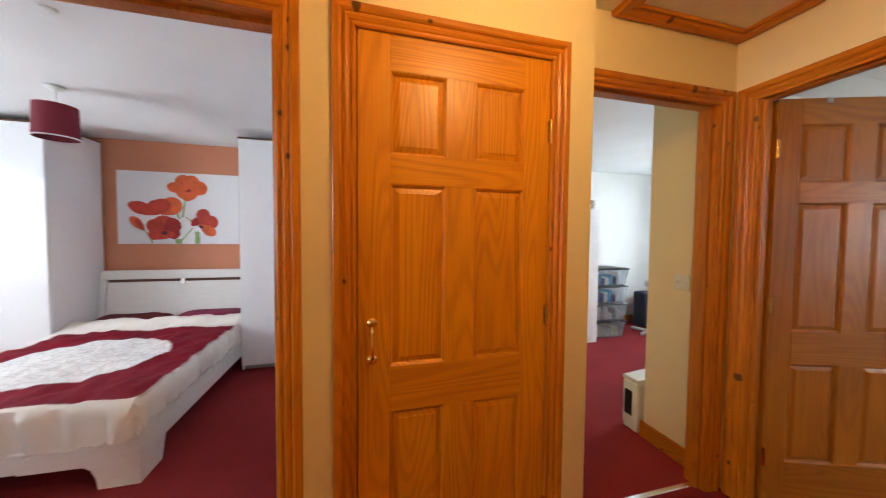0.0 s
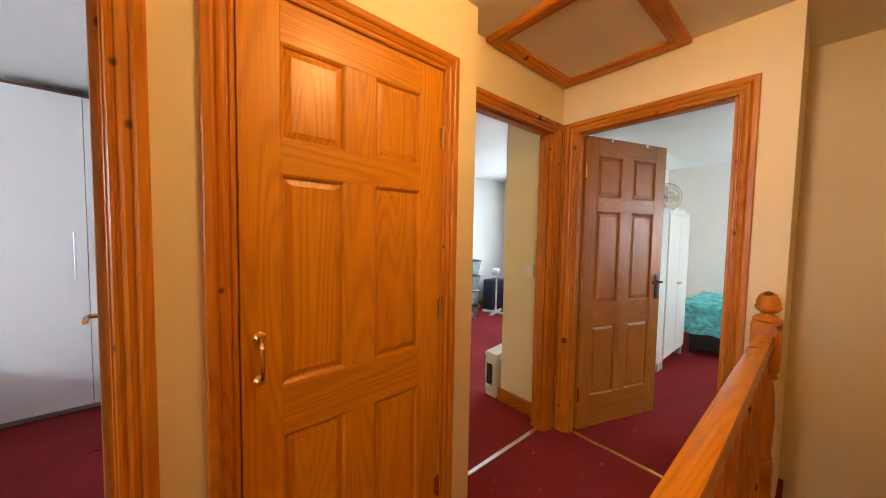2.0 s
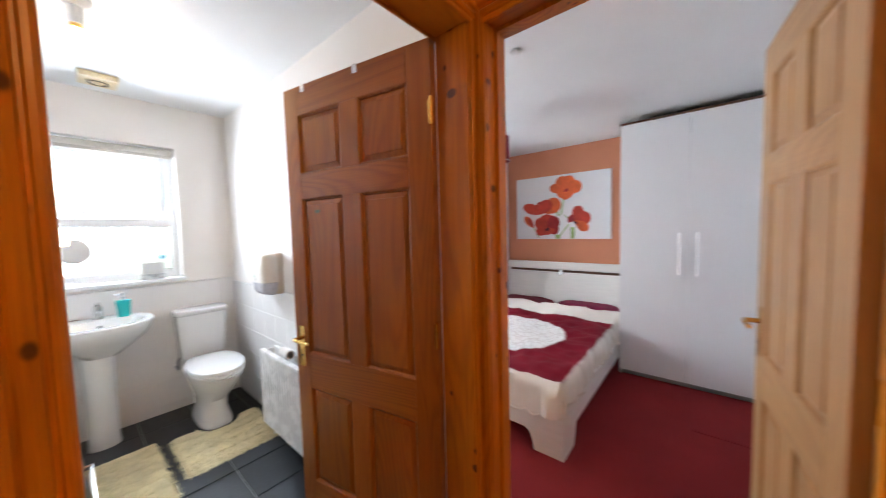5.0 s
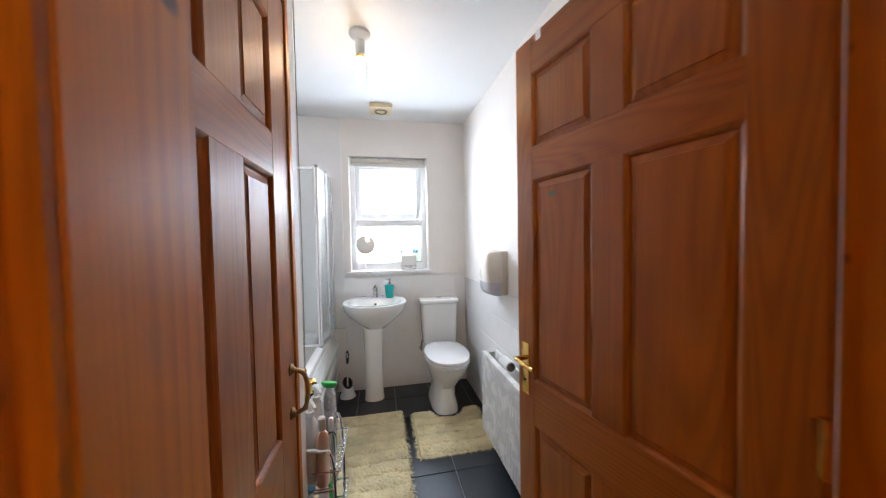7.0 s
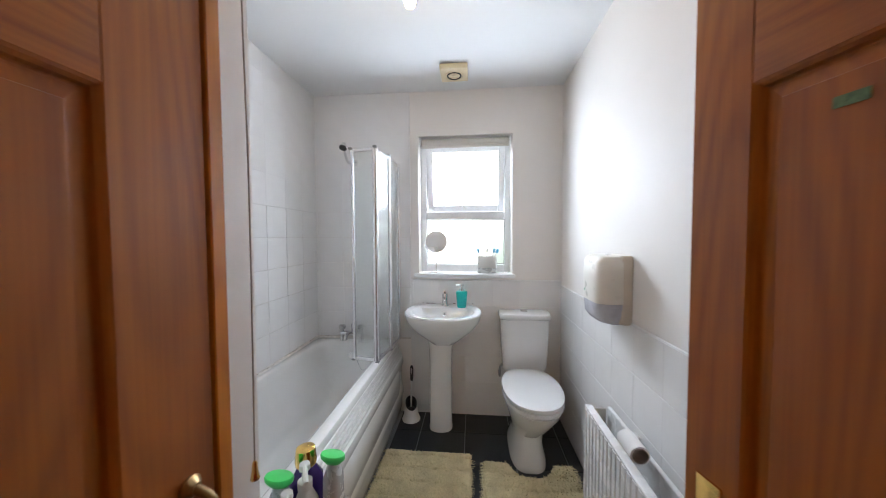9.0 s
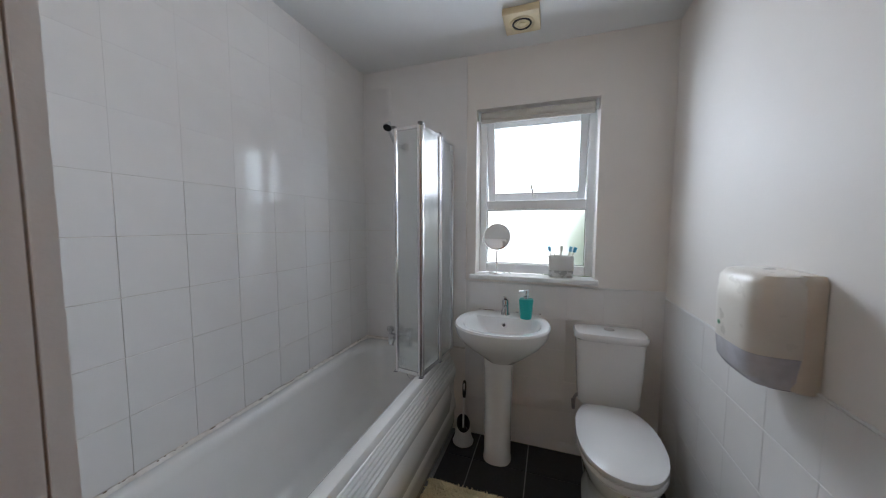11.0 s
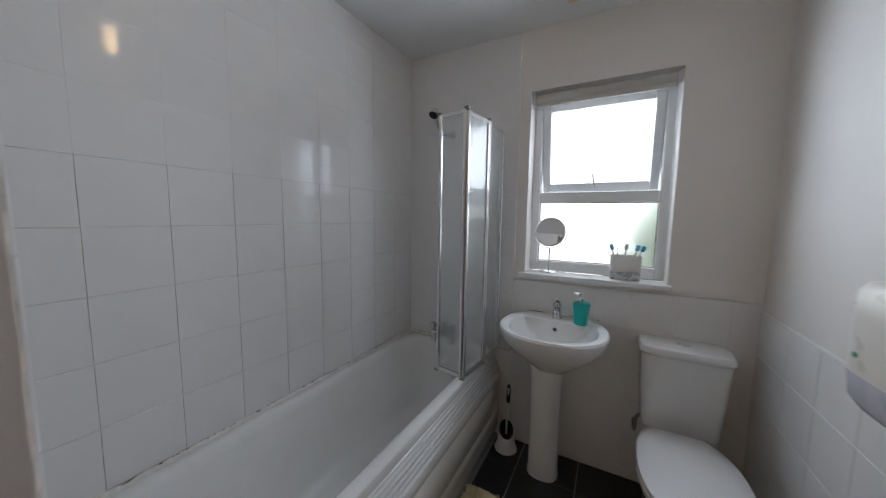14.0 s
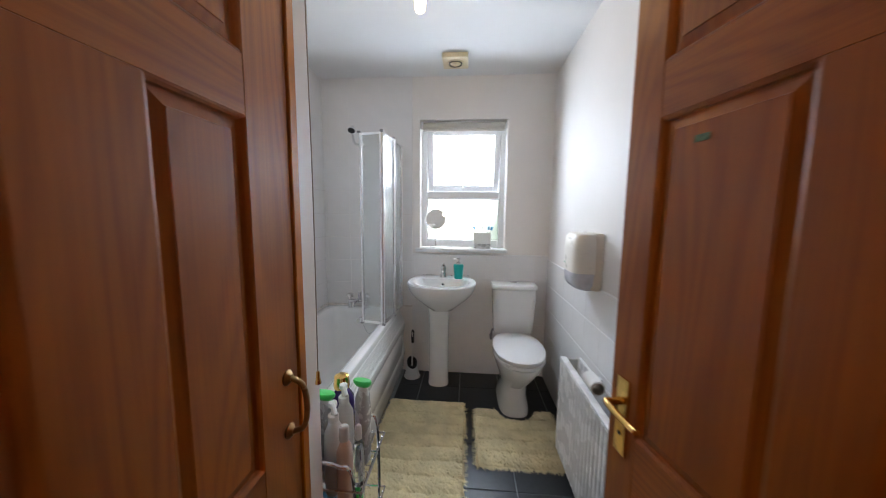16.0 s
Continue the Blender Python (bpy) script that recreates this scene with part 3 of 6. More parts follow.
for hx in (0.22, 0.55):
    part("over_door_hook", merged(block(hx - 0.012, hx + 0.012, -0.0195, -0.0182, 1.96, 1.987), block(hx - 0.012, hx + 0.012, -0.0195, 0.0195, 1.9855, 1.987)), ALU, child_door)
# airing cupboard in the bathroom, shut
lining("door_lining", -1.876, -1.236, 0.094, 1.992, pose(0, 0.149, 0) @ Matrix.Scale(-1, 4, (0, 1, 0)), "pine lining of the airing cupboard", 0.045)
airing = door_leaf("door_5", 0.636, pose(-1.237, 0.126, 0, 0, 0, 180) @ Matrix.Scale(-1, 4, (0, 1, 0)), "shut six-panel airing cupboard door, colour darkened for shade, with a pull handle", xs=(0, 0.063, 0.207, 0.333, 0.507, 0.636), lock=-0.06, wood=SHADED_DOOR, rails=(1.482, 1.584))
pull_handle(airing, 0.636 - 0.045, 0.898, OLD_BRASS, 1)

for (x0, x1, y0, y1) in ((0.955, 1.716, 1.262, 1.288), (1.868, 1.894, 0.362, 1.118)):
    tagged(part("threshold_strip", block(x0, x1, y0, y1, 0.0, 0.006, 0.0025), ALU if x1 - x0 > 0.1 else BRASS), "narrow metal carpet strip across a doorway", "carpet strip", kind="structure")

# ---- windows ----
def window(name, m, w, h, label, upper=None, glass_low=GLASS, open_deg=0.0):
    """A white plastic window: x across, y outwards, z up from the bottom of its opening."""
    ob = thing(name, m, label, "window", kind="structure")
    f, t = 0.045, 0.06
    part("window_frame", merged(block(0, f, 0, t, 0, h, 0.004), block(w - f, w, 0, t, 0, h, 0.004), block(f, w - f, 0, t, 0, f + 0.015, 0.004), block(f, w - f, 0, t, h - f, h, 0.004)), UPVC, ob)
    split = upper if upper else h / 2
    part("transom", block(f, w - f, 0, t, split - 0.03, split + 0.03, 0.004), UPVC, ob)
    pane = part("pane", block(f, w - f, 0.028, 0.034, f + 0.015, split - 0.03), glass_low, ob, "obscured lower glass")
    pane.visible_shadow = False
    part("gasket", merged(block(f, w - f, 0.024, 0.028, f + 0.015, f + 0.018), block(f, w - f, 0.024, 0.028, split - 0.033, split - 0.03), block(f, f + 0.003, 0.024, 0.028, f + 0.018, split - 0.033), block(w - f - 0.003, w - f, 0.024, 0.028, f + 0.018, split - 0.033)), BLACK, ob)
    sash = part("sash", moved(merged(block(f, f + 0.045, -0.012, 0.04, split + 0.03 - h + f, 0, 0.004), block(w - f - 0.045, w - f, -0.012, 0.04, split + 0.03 - h + f, 0, 0.004),
                               block(f + 0.045, w - f - 0.045, -0.012, 0.04, -0.045, 0, 0.004), block(f + 0.045, w - f - 0.045, -0.012, 0.04, split + 0.03 - h + f, split + 0.08 - h + f, 0.004)), pose(0, 0, 0, open_deg)), UPVC, ob, "opening white sash, slightly ajar" if open_deg else "white sash")
    sash.matrix_basis = pose(0, 0.004, h - f)
    top = part("pane", moved(block(f + 0.045, w - f - 0.045, 0.02, 0.026, split + 0.08 - h + f, -0.045), pose(0, 0, 0, open_deg)), GLASS, sash)
    top.visible_shadow = False
    part("window_handle", moved(merged(block(w / 2 - 0.015, w / 2 + 0.015, -0.022, -0.012, split + 0.045 - h + f, split + 0.065 - h + f, 0.002), tube([(w / 2 - 0.01, -0.025, split + 0.055 - h + f), (w / 2 - 0.022, -0.03, split + 0.13 - h + f)], 0.006, 8)), pose(0, 0, 0, open_deg)), PLASTIC, sash)
    return ob


bath_window = window("window_1", pose(-3.845, 0.145, 1.045, 0, 0, 90), 0.68, 1.0, "white plastic bathroom window, its upper light ajar, lower pane obscured", 0.43, FROST, 9.0)
window("window_2", pose(-3.845, 1.7, 0.95, 0, 0, 90), 1.3, 1.1, "white plastic bedroom window", 0.75)
window("window_3", pose(4.79, 3.35, 0.95, 0, 0, -90), 1.2, 1.1, "white plastic window", 0.75)
window("window_4", pose(5.2, -1.75, 0.95, 0, 0, 180), 1.4, 1.1, "white plastic window", 0.75)
tagged(part("window_sill", block(-3.84, -3.695, 0.112, 0.842, 1.018, 1.045, 0.006, seg=2), SILL_PAINT), "white painted window sill board", "window sill", kind="structure")
for nm, m, w, h in (("backdrop_west", pose(-6.6, 1.6, 1.7, 90, 0, 90), 9, 8), ("backdrop_east", pose(7.6, 2.75, 1.7, 90, 0, 90), 7, 7), ("backdrop_south", pose(4.5, -4.6, 1.7, 90, 0, 0), 7, 7)):
    bd = bmesh.new()
    bmesh.ops.create_grid(bd, x_segments=1, y_segments=1, size=0.5)
    ob = structure(nm, moved(bd, m @ Matrix.Diagonal((w, h, 1, 1))), DAY, "bright overcast sky outside the window", "sky")
hedge = bmesh.new()
rng = random.Random(4)
for k in range(5200):
    y = rng.uniform(-0.4, 2.0)
    crown = 0.84 + 0.64 * math.exp(-((y - 0.86) / 0.24) ** 2) + 0.06 * math.sin(y * 9)
    p = Vector((rng.gauss(-4.78, 0.12), y, rng.uniform(0.2, crown)))
    q = Matrix.Translation(p) @ Euler((rng.uniform(0, 6), rng.uniform(0, 6), rng.uniform(0, 6))).to_matrix().to_4x4()
    s = rng.uniform(0.03, 0.06)
    vs = [hedge.verts.new(q @ Vector(c)) for c in ((-s, 0, 0), (0, -s * 0.5, 0.004), (s, 0, 0), (0, s * 0.5, 0.004))]
    hedge.faces.new(vs)
tagged(part("tree_foliage", hedge, LEAF), "green leaves of a tree outside the bathroom window", "foliage", kind="stuff")

# ---- landing ----
def loft_hatch():
    ob = thing("loft_hatch", pose(1.06, 0.545, HC), "pine-framed loft hatch with a cream board in the ceiling", "loft hatch", kind="structure")
    w, d, f = 0.765, 0.675, 0.078
    prof = [(0, 0), (0, -0.012), (0.006, -0.018), (0.02, -0.014), (0.028, -0.022), (0.05, -0.026), (0.07, -0.026), (f, -0.02), (f, 0)]
    sides = [((f, f), (w - f, f), (0, -1), (-1, 1)), ((w - f, f), (w - f, d - f), (1, 0), (-1, 1)), ((w - f, d - f), (f, d - f), (0, 1), (1, -1)), ((f, d - f), (f, f), (-1, 0), (1, -1))]
    for (ax, ay), (bx, by), (nx, ny), _ in sides:
        dx, dy = (bx > ax) - (bx < ax), (by > ay) - (by < ay)
        part("frame_side", loft([[(ax + nx * u - dx * u, ay + ny * u - dy * u, z) for u, z in prof], [(bx + nx * u + dx * u, by + ny * u + dy * u, z) for u, z in prof]]), PINE[0] if dx else PINE[1], ob)
    part("hatch_board", block(f - 0.005, w - f + 0.005, f - 0.005, d - f + 0.005, -0.006, -0.001, 0.001), HALL_CEIL, ob, "cream painted hatch board")


loft_hatch()


def newel(ob, x, y):
    """A square post with a turned waist and a ball on top."""
    part("newel_post", merged(block(x - 0.045, x + 0.045, y - 0.045, y + 0.045, 0.80, 0.995, 0.005), lathe([(0.045, 0.80), (0.038, 0.785), (0.044, 0.77), (0.030, 0.75), (0.036, 0.70), (0.042, 0.60), (0.036, 0.45), (0.044, 0.43), (0.036, 0.415), (0.045, 0.40)], 20, (x, y)), block(x - 0.045, x + 0.045, y - 0.045, y + 0.045, 0, 0.40, 0.005)), PINE[2], ob, smooth=True)
    ball = [(0.001, 0.994), (0.042, 0.995), (0.046, 1.002), (0.041, 1.010), (0.022, 1.020), (0.019, 1.028), (0.030, 1.036), (0.037, 1.044), (0.0405, 1.050), (0.0405, 1.055), (0.037, 1.058), (0.0365, 1.074), (0.032, 1.092), (0.024, 1.105), (0.012, 1.115), (0.001, 1.118)]
    part("newel_cap", lathe(ball, 24, (x, y)), PINE[2], ob, "turned ball finial", True)


def banister():
    ob = thing("banister", pose(0, 0, 0), "varnished pine banister with turned spindles and a ball-topped newel", "banister", kind="structure")
    X, Y = 1.70, 0.212
    newel(ob, X, Y)
    rail = [(-0.0237, 0.895), (0.0237, 0.895), (0.0261, 0.91), (0.0213, 0.922), (0.0269, 0.935), (0.0237, 0.948), (0.0111, 0.956), (-0.0111, 0.956), (-0.0237, 0.948), (-0.0269, 0.935), (-0.0213, 0.922), (-0.0261, 0.91)]
    part("handrail", loft([[(x, Y + a, z) for a, z in rail] for x in (0.15, X - 0.045)]), RAIL_PINE, ob, "glossy moulded handrail", True)
    part("base_rail", block(0.22, X - 0.045, Y - 0.03, Y + 0.03, 0.0, 0.045, 0.004), PINE[0], ob)
    for k in range(12):
        x = X - 0.15 - k * 0.108
        part("spindle", lathe([(0.020, 0.045), (0.020, 0.17), (0.013, 0.185), (0.021, 0.20), (0.014, 0.22), (0.019, 0.34), (0.013, 0.50), (0.010, 0.64), (0.018, 0.66), (0.012, 0.68), (0.020, 0.70), (0.020, 0.90)], 12, (x, Y)), PINE[2], ob, smooth=True)
    newel(ob, 0.180, Y - 0.100)
    part("edge_board", block(0.3, X + 0.12, 0.145, 0.168, -0.22, 0.012, 0.003), PINE[0], ob)


banister()


def light_switch(m, label):
    ob = thing("light_switch", m, label, "light switch")
    part("plate", block(-0.043, 0.043, -0.008, 0, -0.043, 0.043, 0.003, seg=2), IVORY, ob, smooth=True)
    for k in (-0.016, 0.016):
        part("rocker", moved(block(k - 0.006, k + 0.006, -0.006, 0.0, -0.011, 0.011, 0.001), pose(0, -0.007, 0, 8)), IVORY, ob)
    for k in (-0.03, 0.03):
        part("screw", lathe([(0.0005, 0), (0.003, 0), (0.003, 0.001), (0.0005, 0.001)], 8), ALU, ob).matrix_basis = pose(k, -0.008, 0, 90)


light_switch(pose(1.81, 1.447, 1.066, 0, 0, -90), "cream plastic double light switch on the wall")


def skirting(x0, x1, y0, y1, axis):
    tagged(part("baseboard", block(x0, x1, y0, y1, 0, 0.105, 0.005, seg=2), PINE[axis]), "varnished pine skirting board", "skirting", kind="structure")


skirting(1.793, 1.81, 1.325, 1.687, 1)
skirting(1.81, 4.74, 1.67, 1.687, 0)
skirting(0.877, 4.74, 4.063, 4.08, 0)
skirting(-3.74, -0.13, 4.063, 4.08, 0)
skirting(5.433, 5.45, -1.69, 1.56, 1)
pend = thing("ceiling_lamp", pose(0.47, 0.27, HC), "small lit bulb in a white ceiling holder", "lamp")
part("ceiling_rose", lathe([(0.04, 0), (0.04, -0.012), (0.02, -0.024), (0.004, -0.026)], 20), PLASTIC, pend, smooth=True)
part("lamp_holder", lathe([(0.016, -0.024), (0.017, -0.04), (0.012, -0.044)], 16), PLASTIC, pend, smooth=True)
part("bulb", lathe([(0.012, -0.043), (0.02, -0.05), (0.02, -0.058), (0.010, -0.064), (0.001, -0.065)], 16), BULB, pend, "small lit bulb", True)

lint = bmesh.new()
lint_rng = random.Random(21)
for k in range(90):
    x, y = lint_rng.uniform(0.5, 3.6), lint_rng.uniform(0.32, 1.15)
    turn = pose(x, y, 0.0015, lint_rng.uniform(-15, 15), lint_rng.uniform(-15, 15), lint_rng.uniform(0, 360))
    w, h = lint_rng.uniform(0.002, 0.006), lint_rng.uniform(0.0012, 0.0025)
    lint.faces.new([lint.verts.new(turn @ Vector(c)) for c in ((-w, 0, 0.001), (0, -h, 0.002), (w, 0, 0.001), (0, h, 0.003))])
tagged(part("lint", lint, PAPER), "pale flecks of lint lying on the red carpet", "lint", kind="stuff")

# ---- bedroom ----
def pax(x0, x1, m, label, open_side=1):
    """A tall wardrobe with two plain gloss doors and bar handles; its front at y 0, depth behind it."""
    w, d, h = x1 - x0, 0.60, 2.235
    ob = thing("wardrobe", m, label, "wardrobe", "white wardrobes beside the bed")
    part("side_panel", block(0, 0.018, 0.02, d, 0.0, h), GLOSS_WHITE, ob)
    part("side_panel", block(w - 0.018, w, 0.02, d, 0.0, h), GLOSS_WHITE, ob)
    part("top_panel", block(0.018, w - 0.018, 0.02, d, h - 0.03, h), GLOSS_WHITE, ob)
    part("bottom_panel", block(0.018, w - 0.018, 0.02, d, 0.05, 0.07), GLOSS_WHITE, ob)
    part("back_panel", block(0.018, w - 0.018, d - 0.01, d, 0.07, h - 0.03), GLOSS_WHITE, ob)
    part("plinth", block(0.018, w - 0.018, 0.035, 0.05, 0, 0.05), shader("grey_plinth", (0.30, 0.29, 0.29), 0.5), ob, "grey recessed plinth")
    for k in (0, 1):
        a, b = k * w / 2 + 0.002, (k + 1) * w / 2 - 0.002
        door = part("wardrobe_door", block(a, b, 0.0, 0.018, 0.045, h - 0.004, 0.0015), GLOSS_WHITE, ob, "plain glossy white door")
        hx = b - 0.055 if k == 0 else a + 0.055
        part("handle", merged(tube([(hx, -0.032, 0.945), (hx, -0.032, 1.29)], 0.006, 10), tube([(hx, 0, 0.98), (hx, -0.032, 0.98)], 0.005, 8), tube([(hx, 0, 1.255), (hx, -0.032, 1.255)], 0.005, 8)), ALU, door, "slim steel bar handle", True)
    # Dark strip paints the shade of the gap below the ceiling.
    part("top_gap_shade", block(-0.004, w + 0.004, -0.004, d, h, h + 0.012), DARK_STRIP, ob, "dark strip for the shaded gap on top")
    return ob


pax(-1.13, -0.15, pose(-1.13, 3.44, 0), "tall glossy white two-door wardrobe with bar handles")
pax(-3.55, -2.56, pose(-3.55, 3.44, 0), "tall glossy white wardrobe by the window side of the bed")


def bed():
    x0, x1, y0, y1 = -2.57, -1.14, 2.0, 3.98
    ob = thing("double_bed", pose(0, 0, 0), "low white lacquered double bed frame with splayed feet", "bed")
    for side, x in ((-1, x0), (1, x1)):
        a, b = (x, x + 0.032) if side < 0 else (x - 0.032, x)
        part("side_rail", block(a, b, y0 + 0.046, y1, 0.13, 0.285, 0.002), BED_WHITE, ob)
        ins = x - side * 0.18
        shape = [(x, 0), (ins, 0), (x - side * 0.19, 0.06), (x - side * 0.21, 0.105), (x - side * 0.24, 0.125), (x - side * 0.5, 0.13), (x - side * 0.5, 0.20), (x, 0.285)]
        part("leg", loft([[(px, yy, z) for px, z in shape] for yy in (y0, y0 + 0.045)]), BED_WHITE, ob, "broad shaped white foot")
        part("leg", merged(loft([[(a, y0 + 0.046, 0), (a, y0 + 0.19, 0), (a, y0 + 0.23, 0.129), (a, y0 + 0.046, 0.129)], [(b, y0 + 0.046, 0), (b, y0 + 0.19, 0), (b, y0 + 0.23, 0.129), (b, y0 + 0.046, 0.129)]])), BED_WHITE, ob)
        part("leg", block(a, b, y1 - 0.1, y1, 0.0, 0.14, 0.004), BED_WHITE, ob)
    part("footboard", block(x0 + 0.3, x1 - 0.3, y0 + 0.002, y0 + 0.043, 0.132, 0.235, 0.006), BED_WHITE, ob)
    head = thing("headboard", Matrix())
    head.parent = ob
    def lean(bm):
        return moved(bm, Matrix.Translation((0, 3.95, 0.3)) @ pose(0, 0, 0, -6))
    part("lower_board", lean(block(x0 + 0.05, x1 - 0.03, 0, 0.03, -0.2, 0.522, 0.005)), BED_WHITE, head)
    part("top_board", lean(block(x0 - 0.02, x1 + 0.02, -0.02, 0.025, 0.55, 0.645, 0.008)), BED_WHITE, head)
    part("gap_board", lean(block(x0 + 0.05, x1 - 0.03, 0.024, 0.03, 0.522, 0.55)), DARK_STRIP, head, "dark strip between the boards")
    part("end_post", lean(block(x0 - 0.02, x0 + 0.05, -0.018, 0.025, -0.25, 0.55, 0.005)), BED_WHITE, head)
    part("end_post", lean(block(x1 - 0.03, x1 + 0.02, -0.018, 0.025, -0.25, 0.55, 0.005)), BED_WHITE, head)
    part("clip", lean(block((x0 + x1) / 2 - 0.02, (x0 + x1) / 2 + 0.02, -0.012, 0.0, 0.49, 0.56, 0.002)), ALU, head, "small metal clip")
    part("slat_base", block(x0 + 0.04, x1 - 0.04, y0 + 0.05, y1 - 0.05, 0.19, 0.22), BED_WHITE, ob)
    tagged(part("mattress", block(x0 + 0.05, x1 - 0.05, y0 + 0.06, y1 - 0.06, 0.222, 0.40, 0.03, seg=3), PAPER, smooth=True), "white mattress under the bedspread", "mattress")


bed()


def bedspread_material():
    """Cream satin edge, maroon field and a white embroidered medallion."""
    m = shader("embroidered_bedspread", (0.7, 0.66, 0.62), 0.8, spec=0.15, bump=0.5, bump_scale=160)
    n, l = m.node_tree.nodes, m.node_tree.links
    b = n["Principled BSDF"]
    co, sep = n.new("ShaderNodeTexCoord"), n.new("ShaderNodeSeparateXYZ")
    wob = n.new("ShaderNodeTexNoise")
    wob.inputs["Scale"].default_value, wob.inputs["Detail"].default_value = 6.0, 2.0
    l.new(co.outputs["Object"], wob.inputs["Vector"])
    l.new(co.outputs["Object"], sep.inputs[0])

    def calc(op, a, c=0.0):
        t = n.new("ShaderNodeMath")
        t.operation = op
        for k, v in enumerate((a, c)):
            if isinstance(v, (int, float)):
                t.inputs[k].default_value = v
            else:
                l.new(v, t.inputs[k])
        return t.outputs[0]

    def step(v, at, soft=0.012):
        r = n.new("ShaderNodeMapRange")
        r.inputs["From Min"].default_value, r.inputs["From Max"].default_value = at - soft, at + soft
        l.new(v, r.inputs["Value"])
        return r.outputs["Result"]

    jit = calc("MULTIPLY", calc("SUBTRACT", wob.outputs["Fac"], 0.5), 0.035)
    X, Y = calc("ADD", sep.outputs[0], jit), calc("ADD", sep.outputs[1], jit)
    field = calc("MULTIPLY", calc("MULTIPLY", step(Y, 2.045), calc("SUBTRACT", 1.0, step(Y, 3.43))), calc("SUBTRACT", 1.0, step(X, -1.172)))
    field = calc("MULTIPLY", field, step(X, -2.50))
    r2 = calc("ADD", calc("POWER", calc("DIVIDE", calc("ADD", X, 1.87), 0.47), 2.0), calc("POWER", calc("DIVIDE", calc("SUBTRACT", Y, 2.74), 0.44), 2.0))
    disc = calc("SUBTRACT", 1.0, step(r2, 1.0, 0.05))
    lace = n.new("ShaderNodeTexVoronoi")
    lace.feature, lace.inputs["Scale"].default_value = "DISTANCE_TO_EDGE", 16.0
    l.new(co.outputs["Object"], lace.inputs["Vector"])
    thread = calc("MULTIPLY", calc("MULTIPLY", calc("SUBTRACT", 1.0, step(lace.outputs["Distance"], 0.05, 0.04)), 0.45), disc)

    def mix(fac, a, c):
        t = n.new("ShaderNodeMix")
        t.data_type = "RGBA"
        l.new(fac, t.inputs[0])
        for k, v in ((6, a), (7, c)):
            if isinstance(v, tuple):
                t.inputs[k].default_value = (*v, 1)
            else:
                l.new(v, t.inputs[k])
        return t.outputs[2]

    satin = mix(wob.outputs["Fac"], (0.74, 0.66, 0.58), (0.80, 0.76, 0.72))
    red = mix(wob.outputs["Fac"], (0.14, 0.004, 0.012), (0.26, 0.010, 0.028))
    col = mix(field, satin, red)
    col = mix(disc, col, (0.80, 0.78, 0.76))
    col = mix(thread, col, (0.48, 0.40, 0.38))
    l.new(col, b.inputs["Base Color"])
    return m


def bedspread():
    x0, x1, y0, y1, top, r = -2.60, -1.125, 1.985, 3.76, 0.45, 0.06
    bm = bmesh.new()
    nx, ny = 74, 78
    rows = []
    for j in range(ny + 1):
        row = []
        v = -0.20 + (1.0 - 0 + 0.20) * j / ny
        for i in range(nx + 1):
            u = i / nx * 1.30 - 0.15
            gx, gy = x0 + 0.06 + (x1 - x0 - 0.12) * min(max(u, 0), 1), y0 + 0.05 + (y1 - y0 - 0.05) * max(v, 0)
            over_x = max(-u, u - 1, 0) * (x1 - x0)
            over_y = max(-v, 0) * (y1 - y0) * 0.85
            hang = math.hypot(over_x, over_y)
            n1 = noise.noise(Vector((gx * 5, gy * 5, 0.3))) * 0.012 + noise.noise(Vector((gx * 14, gy * 14, 1.7))) * 0.008 + noise.noise(Vector((gx * 34, gy * 30, 7.7))) * 0.003
            fold = noise.noise(Vector((gx * 9 + gy * 9 + math.atan2(over_y, over_x + 1e-6) * 1.5, hang * 2.5, 4.0)))
            if hang <= 0:
                z, px, py = top + n1 * 1.7 - 0.03 * max(0, 0.12 - v) * 4 + 0.065 * math.exp(-((gy - 3.63) / 0.13) ** 2), gx, gy
            else:
                bend = min(hang / r, 1.0)
                z = top + n1 + 0.065 * math.exp(-((gy - 3.63) / 0.13) ** 2) - (1 - math.cos(bend * math.pi / 2)) * r - max(hang - r, 0) * 0.85
                out = math.sin(bend * math.pi / 2) * r * 0.75 + fold * 0.044 * bend + 0.010 * bend * math.sin(gx * 46 + gy * 46 + 3 * fold)
                px = gx + (1 if u > 1 else -1) * out * over_x / hang
                py = gy - out * over_y / hang
                low = (0.295 * over_x + 0.238 * over_y) / (over_x + over_y)
                z = max(z, low + 0.022 * fold)
            row.append(bm.verts.new((px, py, z)))
        rows.append(row)
    for a, b in zip(rows, rows[1:]):
        for i in range(nx):
            bm.faces.new((a[i], a[i + 1], b[i + 1], b[i]))
    ob = tagged(part("bedspread", bm, bedspread_material(), smooth=True), "maroon and cream bedspread with a white embroidered medallion", "bedspread")
    sol = ob.modifiers.new("thickness", "SOLIDIFY")
    sol.thickness, sol.offset = 0.012, -1


bedspread()


